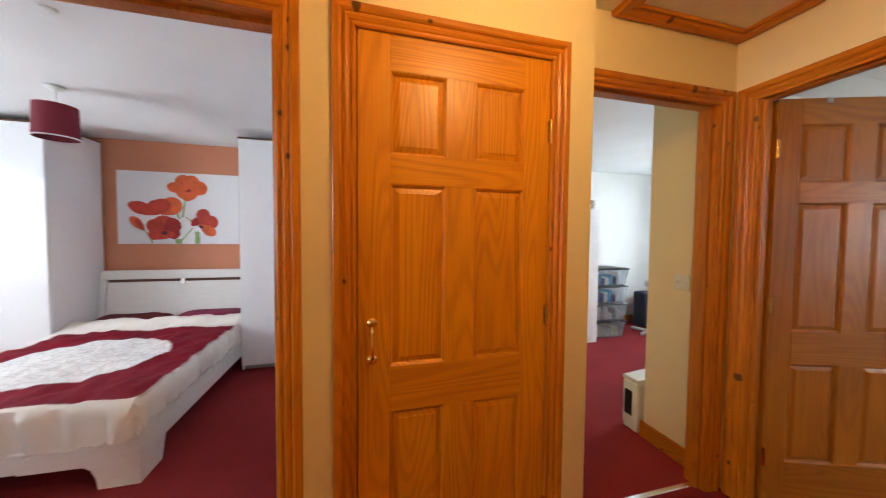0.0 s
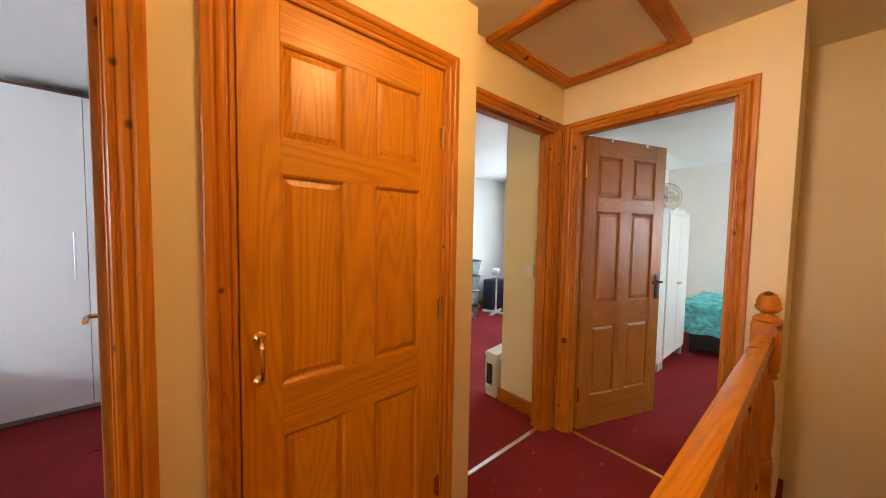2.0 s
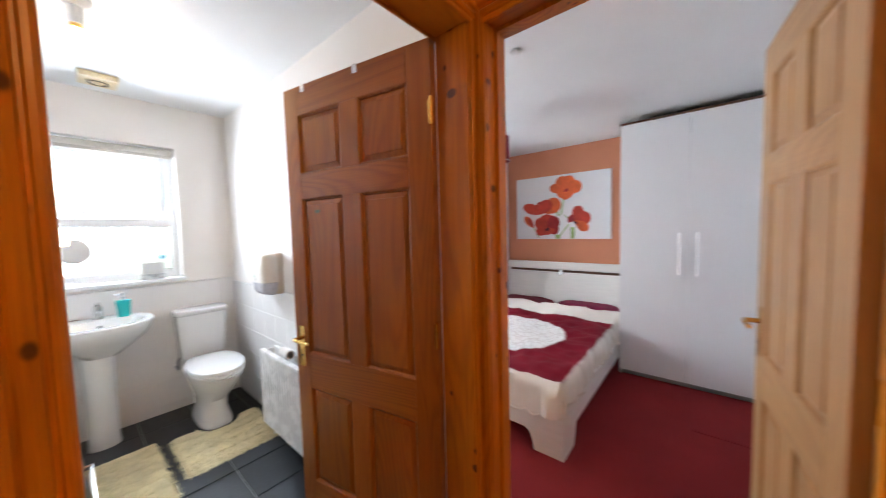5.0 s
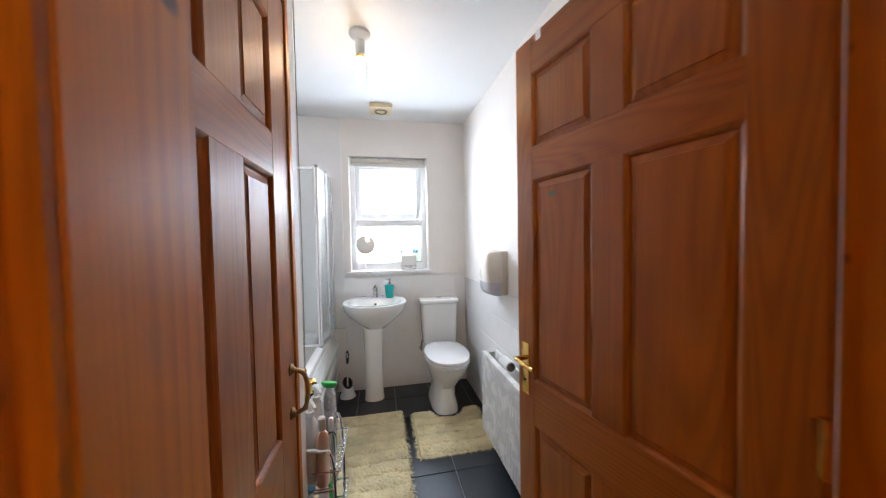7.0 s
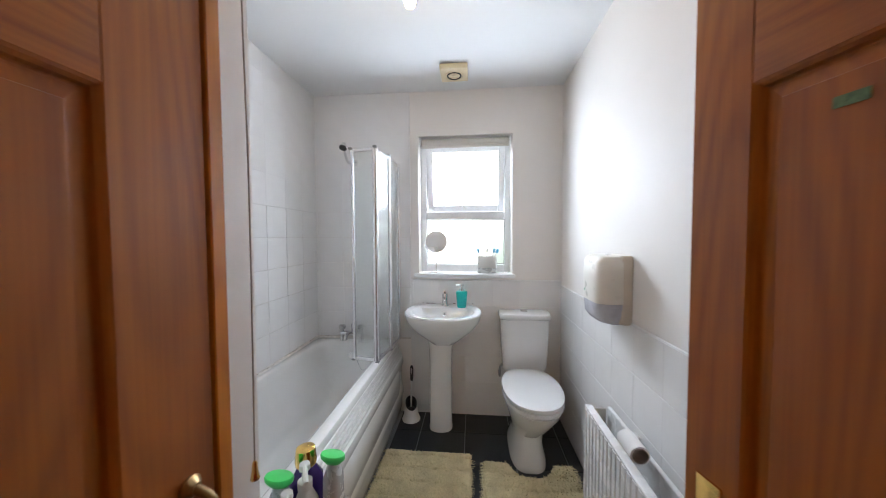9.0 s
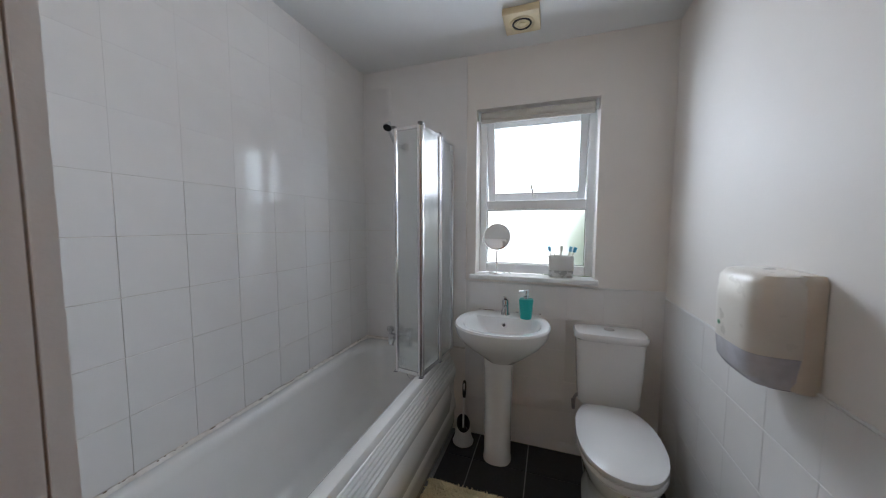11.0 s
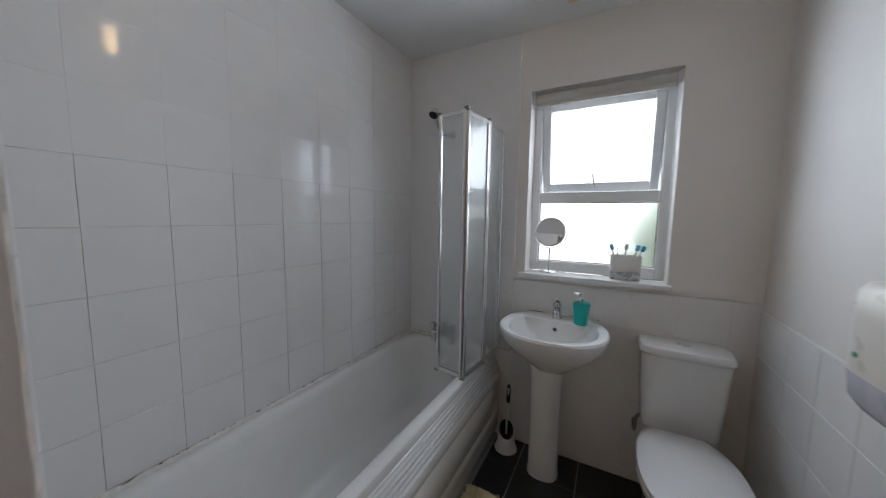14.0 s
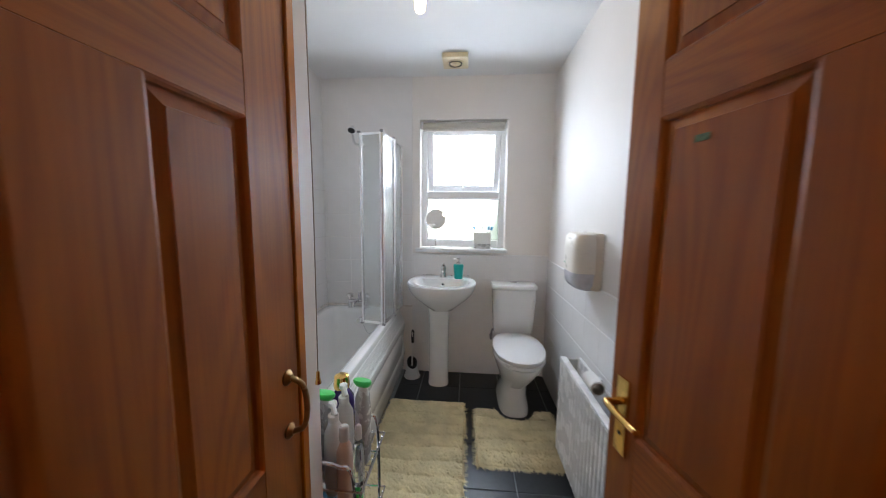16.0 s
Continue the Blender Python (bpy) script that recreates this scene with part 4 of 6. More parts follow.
def pillow(x, y, z, w, d, h, rot, tilt, material, label):
    rings = []
    n = 28
    for k in range(11):
        t = k / 10
        s = math.sin(math.pi * t) ** 0.45 if 0 < t < 1 else 0.02
        rings.append([(p[0], p[1], (t - 0.5) * h * (1 - 0.35 * (p[0] / w * 2) ** 4)) for p in oval(0, 0, w / 2 * (0.82 + 0.18 * s), d / 2 * (0.8 + 0.2 * s), 0, n, 4.5)])
    for ring in rings:
        for i, p in enumerate(ring):
            ring[i] = (p[0], p[1], p[2] + 0.012 * noise.noise(Vector((p[0] * 9, p[1] * 9, z * 9 + x))))
    bm = moved(loft(rings), pose(x, y, z, tilt, 0, rot))
    tagged(part("pillow", bm, material, smooth=True), label, "pillow", "pillows on the bed")


pillow(-2.22, 3.83, 0.440, 0.66, 0.26, 0.11, 2, 8, MAROON, "maroon pillow at the head of the bed")
pillow(-1.52, 3.83, 0.442, 0.68, 0.26, 0.12, -3, 8, PINK, "crumpled magenta satin pillow at the head of the bed")


def poppy_picture():
    W, H = 1.115, 0.765
    ob = thing("wall_picture", pose(-2.445, 4.078, 1.215, 0, 0, 0), "wide white canvas print of four orange-red poppies and a bud", "picture")
    part("canvas", block(0, W, -0.026, 0, 0, H, 0.002), CANVAS, ob)

    def sheet(points, y, name, material):
        bm = bmesh.new()
        bm.faces.new([bm.verts.new((u * W, y, (1 - v) * H)) for u, v in points])
        solid = bmesh.ops.extrude_face_region(bm, geom=bm.faces[:])
        for g in solid["geom"]:
            if isinstance(g, bmesh.types.BMVert):
                g.co.y += 0.0008
        part(name, bm, material, ob)

    def petal(u, v, length, width, turn, seed, y, material, point=1.0):
        """A petal that grows from (u, v) in a direction, with a broad wavy tip."""
        rr = random.Random(seed)
        rim, n = [], 26
        for k in range(n + 1):
            t = k / n
            half = width / 2 * math.sin(math.pi * t ** (1.5 * point)) ** 0.55 * (1 + rr.uniform(-0.03, 0.03))
            rim.append((length * t, half))
        line = rim + [(a, -h) for a, h in reversed(rim[1:-1])]
        c, sn = math.cos(radians(turn)), math.sin(radians(turn))
        sheet([(min(max(u + (a * c - h * sn) / W, 0.003), 0.997), min(max(v - (a * sn + h * c) / H, 0.004), 0.996)) for a, h in line], y, "petal", material)

    def stem(points, w):
        pts = arc([(u, v, 0) for u, v in points], 6)
        left = [(p.x - w / 2, p.y) for p in pts]
        sheet(left + [(p.x + w / 2, p.y) for p in reversed(pts)], -0.0275, "stem", STEM)

    stem([(0.545, 0.36), (0.53, 0.48), (0.515, 0.62)], 0.016)
    stem([(0.47, 0.50), (0.475, 0.58), (0.49, 0.64)], 0.018)
    stem([(0.49, 0.62), (0.545, 0.62), (0.60, 0.70)], 0.014)
    stem([(0.60, 0.77), (0.54, 0.88), (0.485, 0.99)], 0.015)
    stem([(0.205, 0.80), (0.245, 0.90), (0.27, 0.99)], 0.013)
    stem([(0.475, 0.93), (0.48, 0.96), (0.485, 0.995)], 0.05)
    stem([(0.635, 0.82), (0.638, 0.90), (0.635, 0.995)], 0.042)
    y = -0.0285
    bright, mid, deep = PETAL_LIGHT, PETAL, PETAL_DEEP
    # the uppermost bloom, bright orange
    for k, (turn, length, width, mat) in enumerate(((112, 0.175, 0.15, bright), (66, 0.175, 0.15, bright), (166, 0.19, 0.11, bright), (14, 0.195, 0.15, bright), (-50, 0.11, 0.17, bright), (-115, 0.105, 0.15, bright))):
        petal(0.56, 0.245, length, width, turn, 10 + k, y - 0.0012 * k, mat)
    petal(0.545, 0.265, 0.06, 0.035, 20, 19, y - 0.008, deep)
    # the bloom seen from its side
    for k, (turn, length, width, mat) in enumerate(((160, 0.30, 0.13, mid), (40, 0.24, 0.19, bright), (118, 0.16, 0.15, mid), (78, 0.17, 0.16, mid))):
        petal(0.335, 0.585, length, width, turn, 30 + k, y - 0.0012 * k, mat, 0.9)
    petal(0.25, 0.42, 0.05, 0.022, 5, 39, y - 0.006, deep)
    # the low bloom, turned to the front
    for k, (turn, length, width, mat) in enumerate(((95, 0.165, 0.17, mid), (38, 0.175, 0.16, deep), (150, 0.175, 0.14, mid), (-15, 0.15, 0.13, deep), (205, 0.155, 0.12, mid), (-75, 0.09, 0.19, mid))):
        petal(0.365, 0.815, length, width, turn, 50 + k, y - 0.0012 * k, mat)
    petal(0.34, 0.845, 0.06, 0.045, 0, 59, y - 0.008, PETAL_DARK)
    # the bloom beside it, its heart half hidden
    for k, (turn, length, width, mat) in enumerate(((70, 0.18, 0.13, mid), (14, 0.185, 0.15, mid), (-36, 0.19, 0.11, bright), (150, 0.08, 0.10, deep))):
        petal(0.655, 0.72, length, width, turn, 70 + k, y - 0.0012 * k, mat)
    petal(0.645, 0.735, 0.055, 0.03, -25, 79, y - 0.008, PETAL_DARK)
    petal(0.21, 0.815, 0.19, 0.088, 130, 90, y, bright, 0.85)
    petal(0.21, 0.815, 0.14, 0.05, 122, 91, y - 0.0015, mid, 0.85)


poppy_picture()


def ceiling_shade():
    x, y = -1.98, 2.76
    ob = thing("ceiling_lamp", pose(x, y, AC), "unlit pendant lamp with a maroon drum shade", "lamp")
    part("ceiling_rose", lathe([(0.001, -0.001), (0.05, -0.001), (0.05, -0.012), (0.03, -0.028), (0.006, -0.03)], 24), PLASTIC, ob, smooth=True)
    part("flex", tube([(0, 0, -0.03), (0, 0, -0.20)], 0.004, 8), PLASTIC, ob)
    wall = [(0.104, -0.13), (0.112, -0.345), (0.110, -0.345), (0.102, -0.13)]
    bm = loft([[(r * math.cos(2 * math.pi * i / 40), r * math.sin(2 * math.pi * i / 40), z) for i in range(40)] for r, z in wall + wall[:1]], caps=False)
    part("shade", bm, SHADE, ob, "maroon fabric drum shade", True)
    part("trim", loft([[(r * math.cos(2 * math.pi * i / 40), r * math.sin(2 * math.pi * i / 40), z) for i in range(40)] for r, z in ((0.1125, -0.338), (0.1135, -0.347), (0.1105, -0.347), (0.1125, -0.338))], caps=False), PLASTIC, ob, "pale lower edge", True)
    part("lamp_holder", lathe([(0.02, -0.19), (0.022, -0.24), (0.018, -0.25), (0.028, -0.28), (0.028, -0.30), (0.01, -0.32)], 16), PLASTIC, ob, smooth=True)


ceiling_shade()
alarm = thing("smoke_detector", pose(-1.33, 1.84, AC), "small flat white ceiling detector", "smoke detector")
part("body", lathe([(0.03, 0), (0.03, -0.008), (0.022, -0.014), (0.002, -0.015)], 20), PLASTIC, alarm, smooth=True)
tagged(part("carpet_offcut", block(-0.58, -0.16, 2.79, 3.30, 0.0, 0.009, 0.003), CARPET), "loose square of dark red carpet by the wardrobe", "carpet offcut")

# ---- box room ----
def purifier():
    ob = thing("air_purifier", pose(1.79, 1.70, 0), "white floor-standing air purifier with a dark grille", "air purifier")
    part("casing", block(0, 0.22, 0, 0.13, 0.02, 0.335, 0.018, seg=3), PLASTIC, ob, smooth=True)
    part("top_panel", loft([[(0.0, 0.0, 0.337), (0.22, 0.0, 0.337), (0.22, 0.13, 0.337), (0.0, 0.13, 0.337)], [(0.004, 0.004, 0.36), (0.216, 0.004, 0.38), (0.216, 0.126, 0.38), (0.004, 0.126, 0.36)]]), PLASTIC, ob)
    part("grille", block(-0.002, 0.003, 0.045, 0.105, 0.10, 0.27), BLACK, ob, "dark air grille")
    part("base", block(0.01, 0.21, 0.01, 0.12, 0, 0.02), PLASTIC, ob)


purifier()


def storage_box(z, shift, contents, label):
    ob = thing("storage_box", pose(3.17 + shift, 3.62, z, 0, 0, 3 * shift * 20), label, "storage box", "stacked clear storage boxes")
    def ring(hx, hy, z):
        return [(-hx, -hy, z), (hx, -hy, z), (hx, hy, z), (-hx, hy, z)]
    bm = loft([ring(0.22, 0.16, 0.0), ring(0.25, 0.185, 0.205), ring(0.247, 0.182, 0.205), ring(0.217, 0.157, 0.004)], caps=True)
    part("tub", bm, CLOUDY, ob, "cloudy clear plastic tub")
    part("lid", merged(block(-0.262, 0.262, -0.196, 0.196, 0.207, 0.222, 0.005), block(-0.24, 0.24, -0.175, 0.175, 0.222, 0.230, 0.004)), contents[1], ob)
    rr = random.Random(int(z * 100))
    for k in range(6):
        part("contents", block(-0.19 + k * 0.063, -0.135 + k * 0.063, -0.13, 0.12, 0.006, 0.08 + rr.uniform(0, 0.1), 0.008), contents[0][k % len(contents[0])], ob)


storage_box(0.0, 0.0, ([PAPER, VENT, MAT], CLEAR), "clear plastic storage box with pale contents")
storage_box(0.232, 0.02, ([PAPER, CARD, PLASTIC], BLACK), "clear plastic storage box with papers, dark lid")
storage_box(0.464, 0.01, ([BLUE, PURPLE, PAPER], BLACK), "clear plastic storage box with blue cloth, dark lid")
storage_box(0.696, 0.02, ([BLUE, PURPLE, PAPER], BLACK), "clear plastic storage box with dark contents, dark lid")


def shelves():
    ob = thing("shelf_unit", pose(2.305, 3.35, 0), "pale tall shelf unit with small things on its shelves", "shelf")
    for y in (0, 0.582):
        part("side_panel", block(0, 0.58, y, y + 0.018, 0, 1.68, 0.001), BED_WHITE, ob)
    for k in range(5):
        part("shelf_board", block(0.012, 0.61, 0.018, 0.582, 0.08 + k * 0.3905, 0.098 + k * 0.3905), BED_WHITE, ob)
    part("back_panel", block(0, 0.012, 0.018, 0.582, 0.0, 1.68), BED_WHITE, ob)


shelves()
for (x, y, z, h, r, mat, lab) in ((2.86, 3.45, 1.66, 0.14, 0.045, IVORY, "cream ornament on the shelf unit"), (2.80, 3.75, 1.66, 0.50, 0.03, BRASS, "slim brown ornament on the shelf unit"),
                                  (2.885, 3.43, 1.2695, 0.20, 0.045, BEIGE, "beige ornament on a shelf of the unit"), (2.885, 3.44, 0.879, 0.24, 0.04, BLACK, "dark ornament on a shelf of the unit")):
    o = tagged(part("ornament", moved(lathe([(r * 0.7, 0), (r * 0.8, h * 0.1), (r * 0.5, h * 0.3), (r, h * 0.6), (r * 0.7, h * 0.85), (r * 0.9, h)], 16), pose(x, y, z)), mat, smooth=True), lab, "ornament", "ornaments on the shelf unit")


def pedestal_fan(x, y):
    ob = thing("pedestal_fan", pose(x, y, 0), "white pedestal stand with a crossed foot", "fan")
    for a in (20, 110):
        part("foot", moved(block(-0.24, 0.24, -0.02, 0.02, 0.0, 0.035, 0.008), pose(0, 0, 0, 0, 0, a)), PLASTIC, ob)
    part("pole", lathe([(0.035, 0.035), (0.03, 0.06), (0.015, 0.09), (0.013, 0.66)], 14), PLASTIC, ob, smooth=True)
    part("motor", moved(lathe([(0.02, -0.08), (0.06, -0.06), (0.065, 0.02), (0.03, 0.05)], 16), pose(0, 0, 0.70, 90, 0, 20)), PLASTIC, ob, smooth=True)


pedestal_fan(3.92, 3.52)
tagged(part("suitcase", block(4.02, 4.42, 3.70, 3.92, 0.0, 0.52, 0.03, seg=3), shader("dark_navy_fabric", (0.03, 0.035, 0.06), 0.8, grain=0.2)), "dark navy suitcase standing against the wall", "suitcase")
tagged(part("bin_bag", moved(lathe([(0.08, 0), (0.12, 0.03), (0.12, 0.09), (0.06, 0.13), (0.01, 0.14)], 14), pose(3.58, 3.80, 0)), BLACK, smooth=True), "small black bag on the carpet", "bag")
table = thing("side_table", pose(4.30, 3.20, 0), "small white table with a blue cloth on it", "table")
part("tabletop", block(-0.2, 0.3, -0.2, 0.2, 0.50, 0.53, 0.004), PLASTIC, table)
for a, b in ((-0.18, -0.18), (0.28, -0.18), (-0.18, 0.18), (0.28, 0.18)):
    part("leg", block(a - 0.015, a + 0.015, b - 0.015, b + 0.015, 0, 0.50, 0.003), PLASTIC, table)
tagged(part("folded_cloth", block(4.14, 4.50, 3.06, 3.34, 0.53, 0.60, 0.02, seg=2), BLUE, smooth=True), "folded pale blue cloth on a table", "cloth")
lamp_c = thing("ceiling_lamp", pose(3.83, 3.21, HC), "small white pendant lamp", "lamp")
part("flex", tube([(0, 0, 0), (0, 0, -0.14)], 0.004, 8), PLASTIC, lamp_c)
part("shade", lathe([(0.03, -0.13), (0.07, -0.16), (0.085, -0.21), (0.07, -0.25), (0.02, -0.265)], 20), PLASTIC, lamp_c, smooth=True)

# ---- child's room ----
def tall_wardrobe(x, w, label):
    ob = thing("wardrobe", pose(x, 1.045, 0), label, "wardrobe", "white painted wardrobes")
    d, h = 0.50, 1.56
    part("side_panel", block(0, 0.02, 0, d, 0.0, h), PLASTIC, ob)
    part("side_panel", block(w - 0.02, w, 0, d, 0.0, h), PLASTIC, ob)
    part("top_panel", block(0.02, w - 0.02, 0.0, d, h - 0.02, h), PLASTIC, ob)
    part("bottom_panel", block(0.02, w - 0.02, 0.0, d, 0.10, 0.12), PLASTIC, ob)
    part("back_panel", block(0.02, w - 0.02, d - 0.01, d, 0.12, h - 0.02), PLASTIC, ob)
    n = 20
    crest = [(0.0, h)] + [(w * k / n, h + 0.035 + 0.03 * math.sin(math.pi * k / n) + 0.012 * math.cos(6 * math.pi * k / n)) for k in range(n + 1)] + [(w, h)]
    part("crest", loft([[(px, yy, z) for px, z in crest] for yy in (-0.012, 0.012)]), PLASTIC, ob, "scalloped white top board")
    for k in (0, 1):
        a, b = k * w / 2 + 0.003, (k + 1) * w / 2 - 0.003
        door = part("wardrobe_door", block(a, b, -0.02, -0.001, 0.11, h - 0.005, 0.003), PLASTIC, ob)
        hx = b - 0.03 if k == 0 else a + 0.03
        part("knob", tube([(hx, -0.02, 0.85), (hx, -0.045, 0.85)], 0.010, 10), BRASS, door, smooth=True)
    for a in (0.0, w - 0.05):
        part("foot", block(a, a + 0.05, -0.005, 0.05, 0, 0.10, 0.006), PLASTIC, ob)


tall_wardrobe(2.78, 0.70, "white painted wardrobe, half behind the open door")
tall_wardrobe(3.52, 0.73, "white painted wardrobe with a scalloped top")


FAN_CREAM = shader("aged_cream_plastic", (0.50, 0.43, 0.31), 0.4, stain=0.1)


def desk_fan():
    ob = thing("desk_fan", pose(3.92, 1.18, 1.56), "cream plastic desk fan standing on a wardrobe", "fan")
    part("base", lathe([(0.09, 0), (0.09, 0.015), (0.03, 0.03), (0.015, 0.04), (0.014, 0.12)], 20), IVORY, ob, smooth=True)
    turn = pose(0, 0, 0.20, 90, 0, -35)
    part("motor", moved(lathe([(0.02, -0.10), (0.045, -0.08), (0.045, -0.02), (0.02, 0)], 16), turn), DARK_METAL, ob, "dark motor", True)
    cage = thing("cage", Matrix())
    cage.parent = ob
    for r, z in ((0.145, 0.02), (0.145, 0.045), (0.10, 0.055), (0.05, 0.06)):
        part("wire", moved(tube([(r * math.cos(2 * math.pi * i / 28), r * math.sin(2 * math.pi * i / 28), z) for i in range(28)], 0.0045, 6, True), turn), FAN_CREAM, cage)
    for k in range(20):
        a = 2 * math.pi * k / 20
        part("wire", moved(tube([(0.03 * math.cos(a), 0.03 * math.sin(a), 0.062), (0.1 * math.cos(a), 0.1 * math.sin(a), 0.055), (0.145 * math.cos(a), 0.145 * math.sin(a), 0.035)], 0.0026, 5), turn), FAN_CREAM, cage)
    for k in range(3):
        part("blade", moved(moved(loft([[(0.02, -0.015, -0.004), (0.12, -0.05, 0.008), (0.13, 0.02, 0.012), (0.03, 0.02, 0.0)], [(0.02, -0.015, 0.0), (0.12, -0.05, 0.012), (0.13, 0.02, 0.016), (0.03, 0.02, 0.004)]]), pose(0, 0, 0.022, 0, 0, 120 * k)), turn), FAN_CREAM, ob)


desk_fan()


def child_bed():
    ob = thing("single_bed", pose(4.32, -0.55, 0), "low dark bed under a teal cover", "bed")
    part("base", block(0.03, 1.10, 0.03, 1.55, 0.06, 0.34, 0.01), BLACK, ob)
    for a in (0.05, 1.04):
        for b in (0.05, 1.49):
            part("leg", block(a, a + 0.05, b, b + 0.05, 0, 0.06), BLACK, ob)
    part("mattress", block(0.0, 1.12, 0.0, 1.58, 0.342, 0.56, 0.03, seg=2), PAPER, ob, smooth=True)
    bm = bmesh.new()
    rows = []
    for j in range(41):
        row = []
        for i in range(29):
            u, v = i / 28 * 1.24 - 0.2, j / 40 * 1.66 - 0.04
            hang = max(-u, 0)
            z = 0.59 + 0.02 * noise.noise(Vector((u * 6, v * 6, 2))) - min(hang, 0.2) * 1.75 + 0.03 * noise.noise(Vector((v * 4, 9, 1)))
            row.append(bm.verts.new((max(u, -0.015) + 0.012 * noise.noise(Vector((v * 12, hang * 8, 0))), v, z)))
        rows.append(row)
    for a, b in zip(rows, rows[1:]):
        for i in range(28):
            bm.faces.new((a[i], a[i + 1], b[i + 1], b[i]))
    tagged(moved_ob(part("bed_cover", bm, TEAL_CLOTH, smooth=True), pose(4.32, -0.55, 0)), "crumpled teal patterned bed cover", "bed cover")


def moved_ob(ob, m):
    ob.matrix_basis = m
    return ob


child_bed()

# ---- bathroom ----
def tub():
    """A white bath along the tiled wall with a fluted front panel."""
    ob = thing("bath", pose(0, 0, 0), "white acrylic bath with a fluted front panel", "bath")
    x0, x1, y0, y1, top = -3.728, -1.972, -0.648, -0.020, 0.548
    cx, cy = (x0 + x1) / 2, (y0 + y1) / 2
    hx, hy = (x1 - x0) / 2, (y1 - y0) / 2
    n = 64
    ci = -0.338
    levels = [(cy, hx, hy, 18, top - 0.04), (cy, hx, hy, 18, top - 0.014), (cy, hx - 0.004, hy - 0.004, 18, top - 0.004), (cy, hx - 0.014, hy - 0.014, 16, top), (ci, hx - 0.050, 0.268, 8, top), (ci, hx - 0.060, 0.258, 7, top - 0.006), (ci, hx - 0.075, 0.246, 6, top - 0.04), (ci, hx - 0.12, 0.222, 5.5, top - 0.22), (ci, hx - 0.18, 0.19, 5, top - 0.37), (ci, hx - 0.24, 0.15, 4.5, top - 0.408), (ci, hx - 0.5, 0.06, 4, top - 0.415)]
    part("tub", loft([oval(cx, c, a, b, z, n, p) for c, a, b, p, z in levels], caps="end"), ACRYLIC, ob, "glossy white tub", True)
    prof = [(-0.012, 0.514), (0.002, 0.512)]
    for k in range(5):
        z, d = 0.508 - k * 0.0165, 0.004 + k * 0.0072
        prof += [(d + 0.004, z), (d + 0.006, z - 0.008), (d - 0.004, z - 0.0105), (d - 0.003, z - 0.0145)]
    prof += [(0.042, 0.42), (0.046, 0.405), (0.046, 0.385), (0.036, 0.345), (0.030, 0.29), (0.036, 0.225), (0.044, 0.19), (0.046, 0.15), (0.036, 0.125), (0.036, 0.055), (0.034, 0.05), (0.022, 0.0), (-0.012, 0.0)]
    part("front_panel", loft([[(x, y1 - 0.004 + d, z) for d, z in prof] for x in (x0 + 0.003, x1 - 0.003)]), ACRYLIC, ob, "fluted and moulded white bath panel", True)
    part("raised_field", loft([[(a, y1 + 0.041, z) for a, z in ((x0 + 0.14, 0.20), (x1 - 0.14, 0.20), (x1 - 0.09, 0.28), (x1 - 0.14, 0.36), (x0 + 0.14, 0.36), (x0 + 0.09, 0.28))], [(a, y1 + 0.015, z) for a, z in ((x0 + 0.10, 0.17), (x1 - 0.10, 0.17), (x1 - 0.05, 0.28), (x1 - 0.10, 0.39), (x0 + 0.10, 0.39), (x0 + 0.05, 0.28))]]), ACRYLIC, ob, "shallow raised oval field", True)
    part("waste", lathe([(0.001, 0.1345), (0.026, 0.1345), (0.028, 0.139), (0.018, 0.142), (0.001, 0.141)], 20, (-3.2, cy)), CHROME, ob, "chrome waste", True)
    part("overflow", moved(lathe([(0.001, 0), (0.026, 0), (0.026, 0.006), (0.012, 0.010), (0.001, 0.010)], 20), pose(-3.635, cy, 0.45, 0, 78, 0)), CHROME, ob, "chrome overflow", True)
    part("plug_chain", tube(arc([(-3.63, cy + 0.02, 0.45), (-3.60, cy + 0.08, 0.36), (-3.56, cy + 0.16, 0.42), (-3.55, cy + 0.20, 0.52)]), 0.0022, 6), CHROME, ob)


tub()


def sealant():
    bm = bmesh.new()
    rr = random.Random(3)
    for k in range(40):
        x = rr.uniform(-3.7, -2.2)
        w, h = rr.choice((0.002, 0.003, 0.004, 0.006, 0.013)), rr.uniform(0.0012, 0.003)
        bmesh.ops.create_icosphere(bm, subdivisions=1, radius=1.0, matrix=Matrix.Translation((x, -0.6385, 0.5605 + rr.uniform(-0.001, 0.002))) @ Matrix.Diagonal((w, 0.0012, h, 1)))
    tagged(part("mould_spots", bm, MOULD), "small brown mould spots along the bath seal", "mould", kind="stuff")
    bead = [(0.0, 0.0), (0.013, 0.0), (0.012, 0.003), (0.008, 0.007), (0.004, 0.012), (0.0, 0.015)]
    tagged(part("bath_seal", merged(loft([[(x, -0.6478 + a, 0.5478 + z) for a, z in bead] for x in (-3.728, -1.972)]), loft([[(-3.7278 + a, y, 0.5478 + z) for a, z in bead] for y in (-0.64, -0.03)])), shader("old_sealant", (0.78, 0.74, 0.69), 0.5, grain=0.08, grain_scale=50, stain=0.12, stain_scale=20), smooth=True), "old pinkish cream sealant round the bath", "sealant", kind="structure")


sealant()


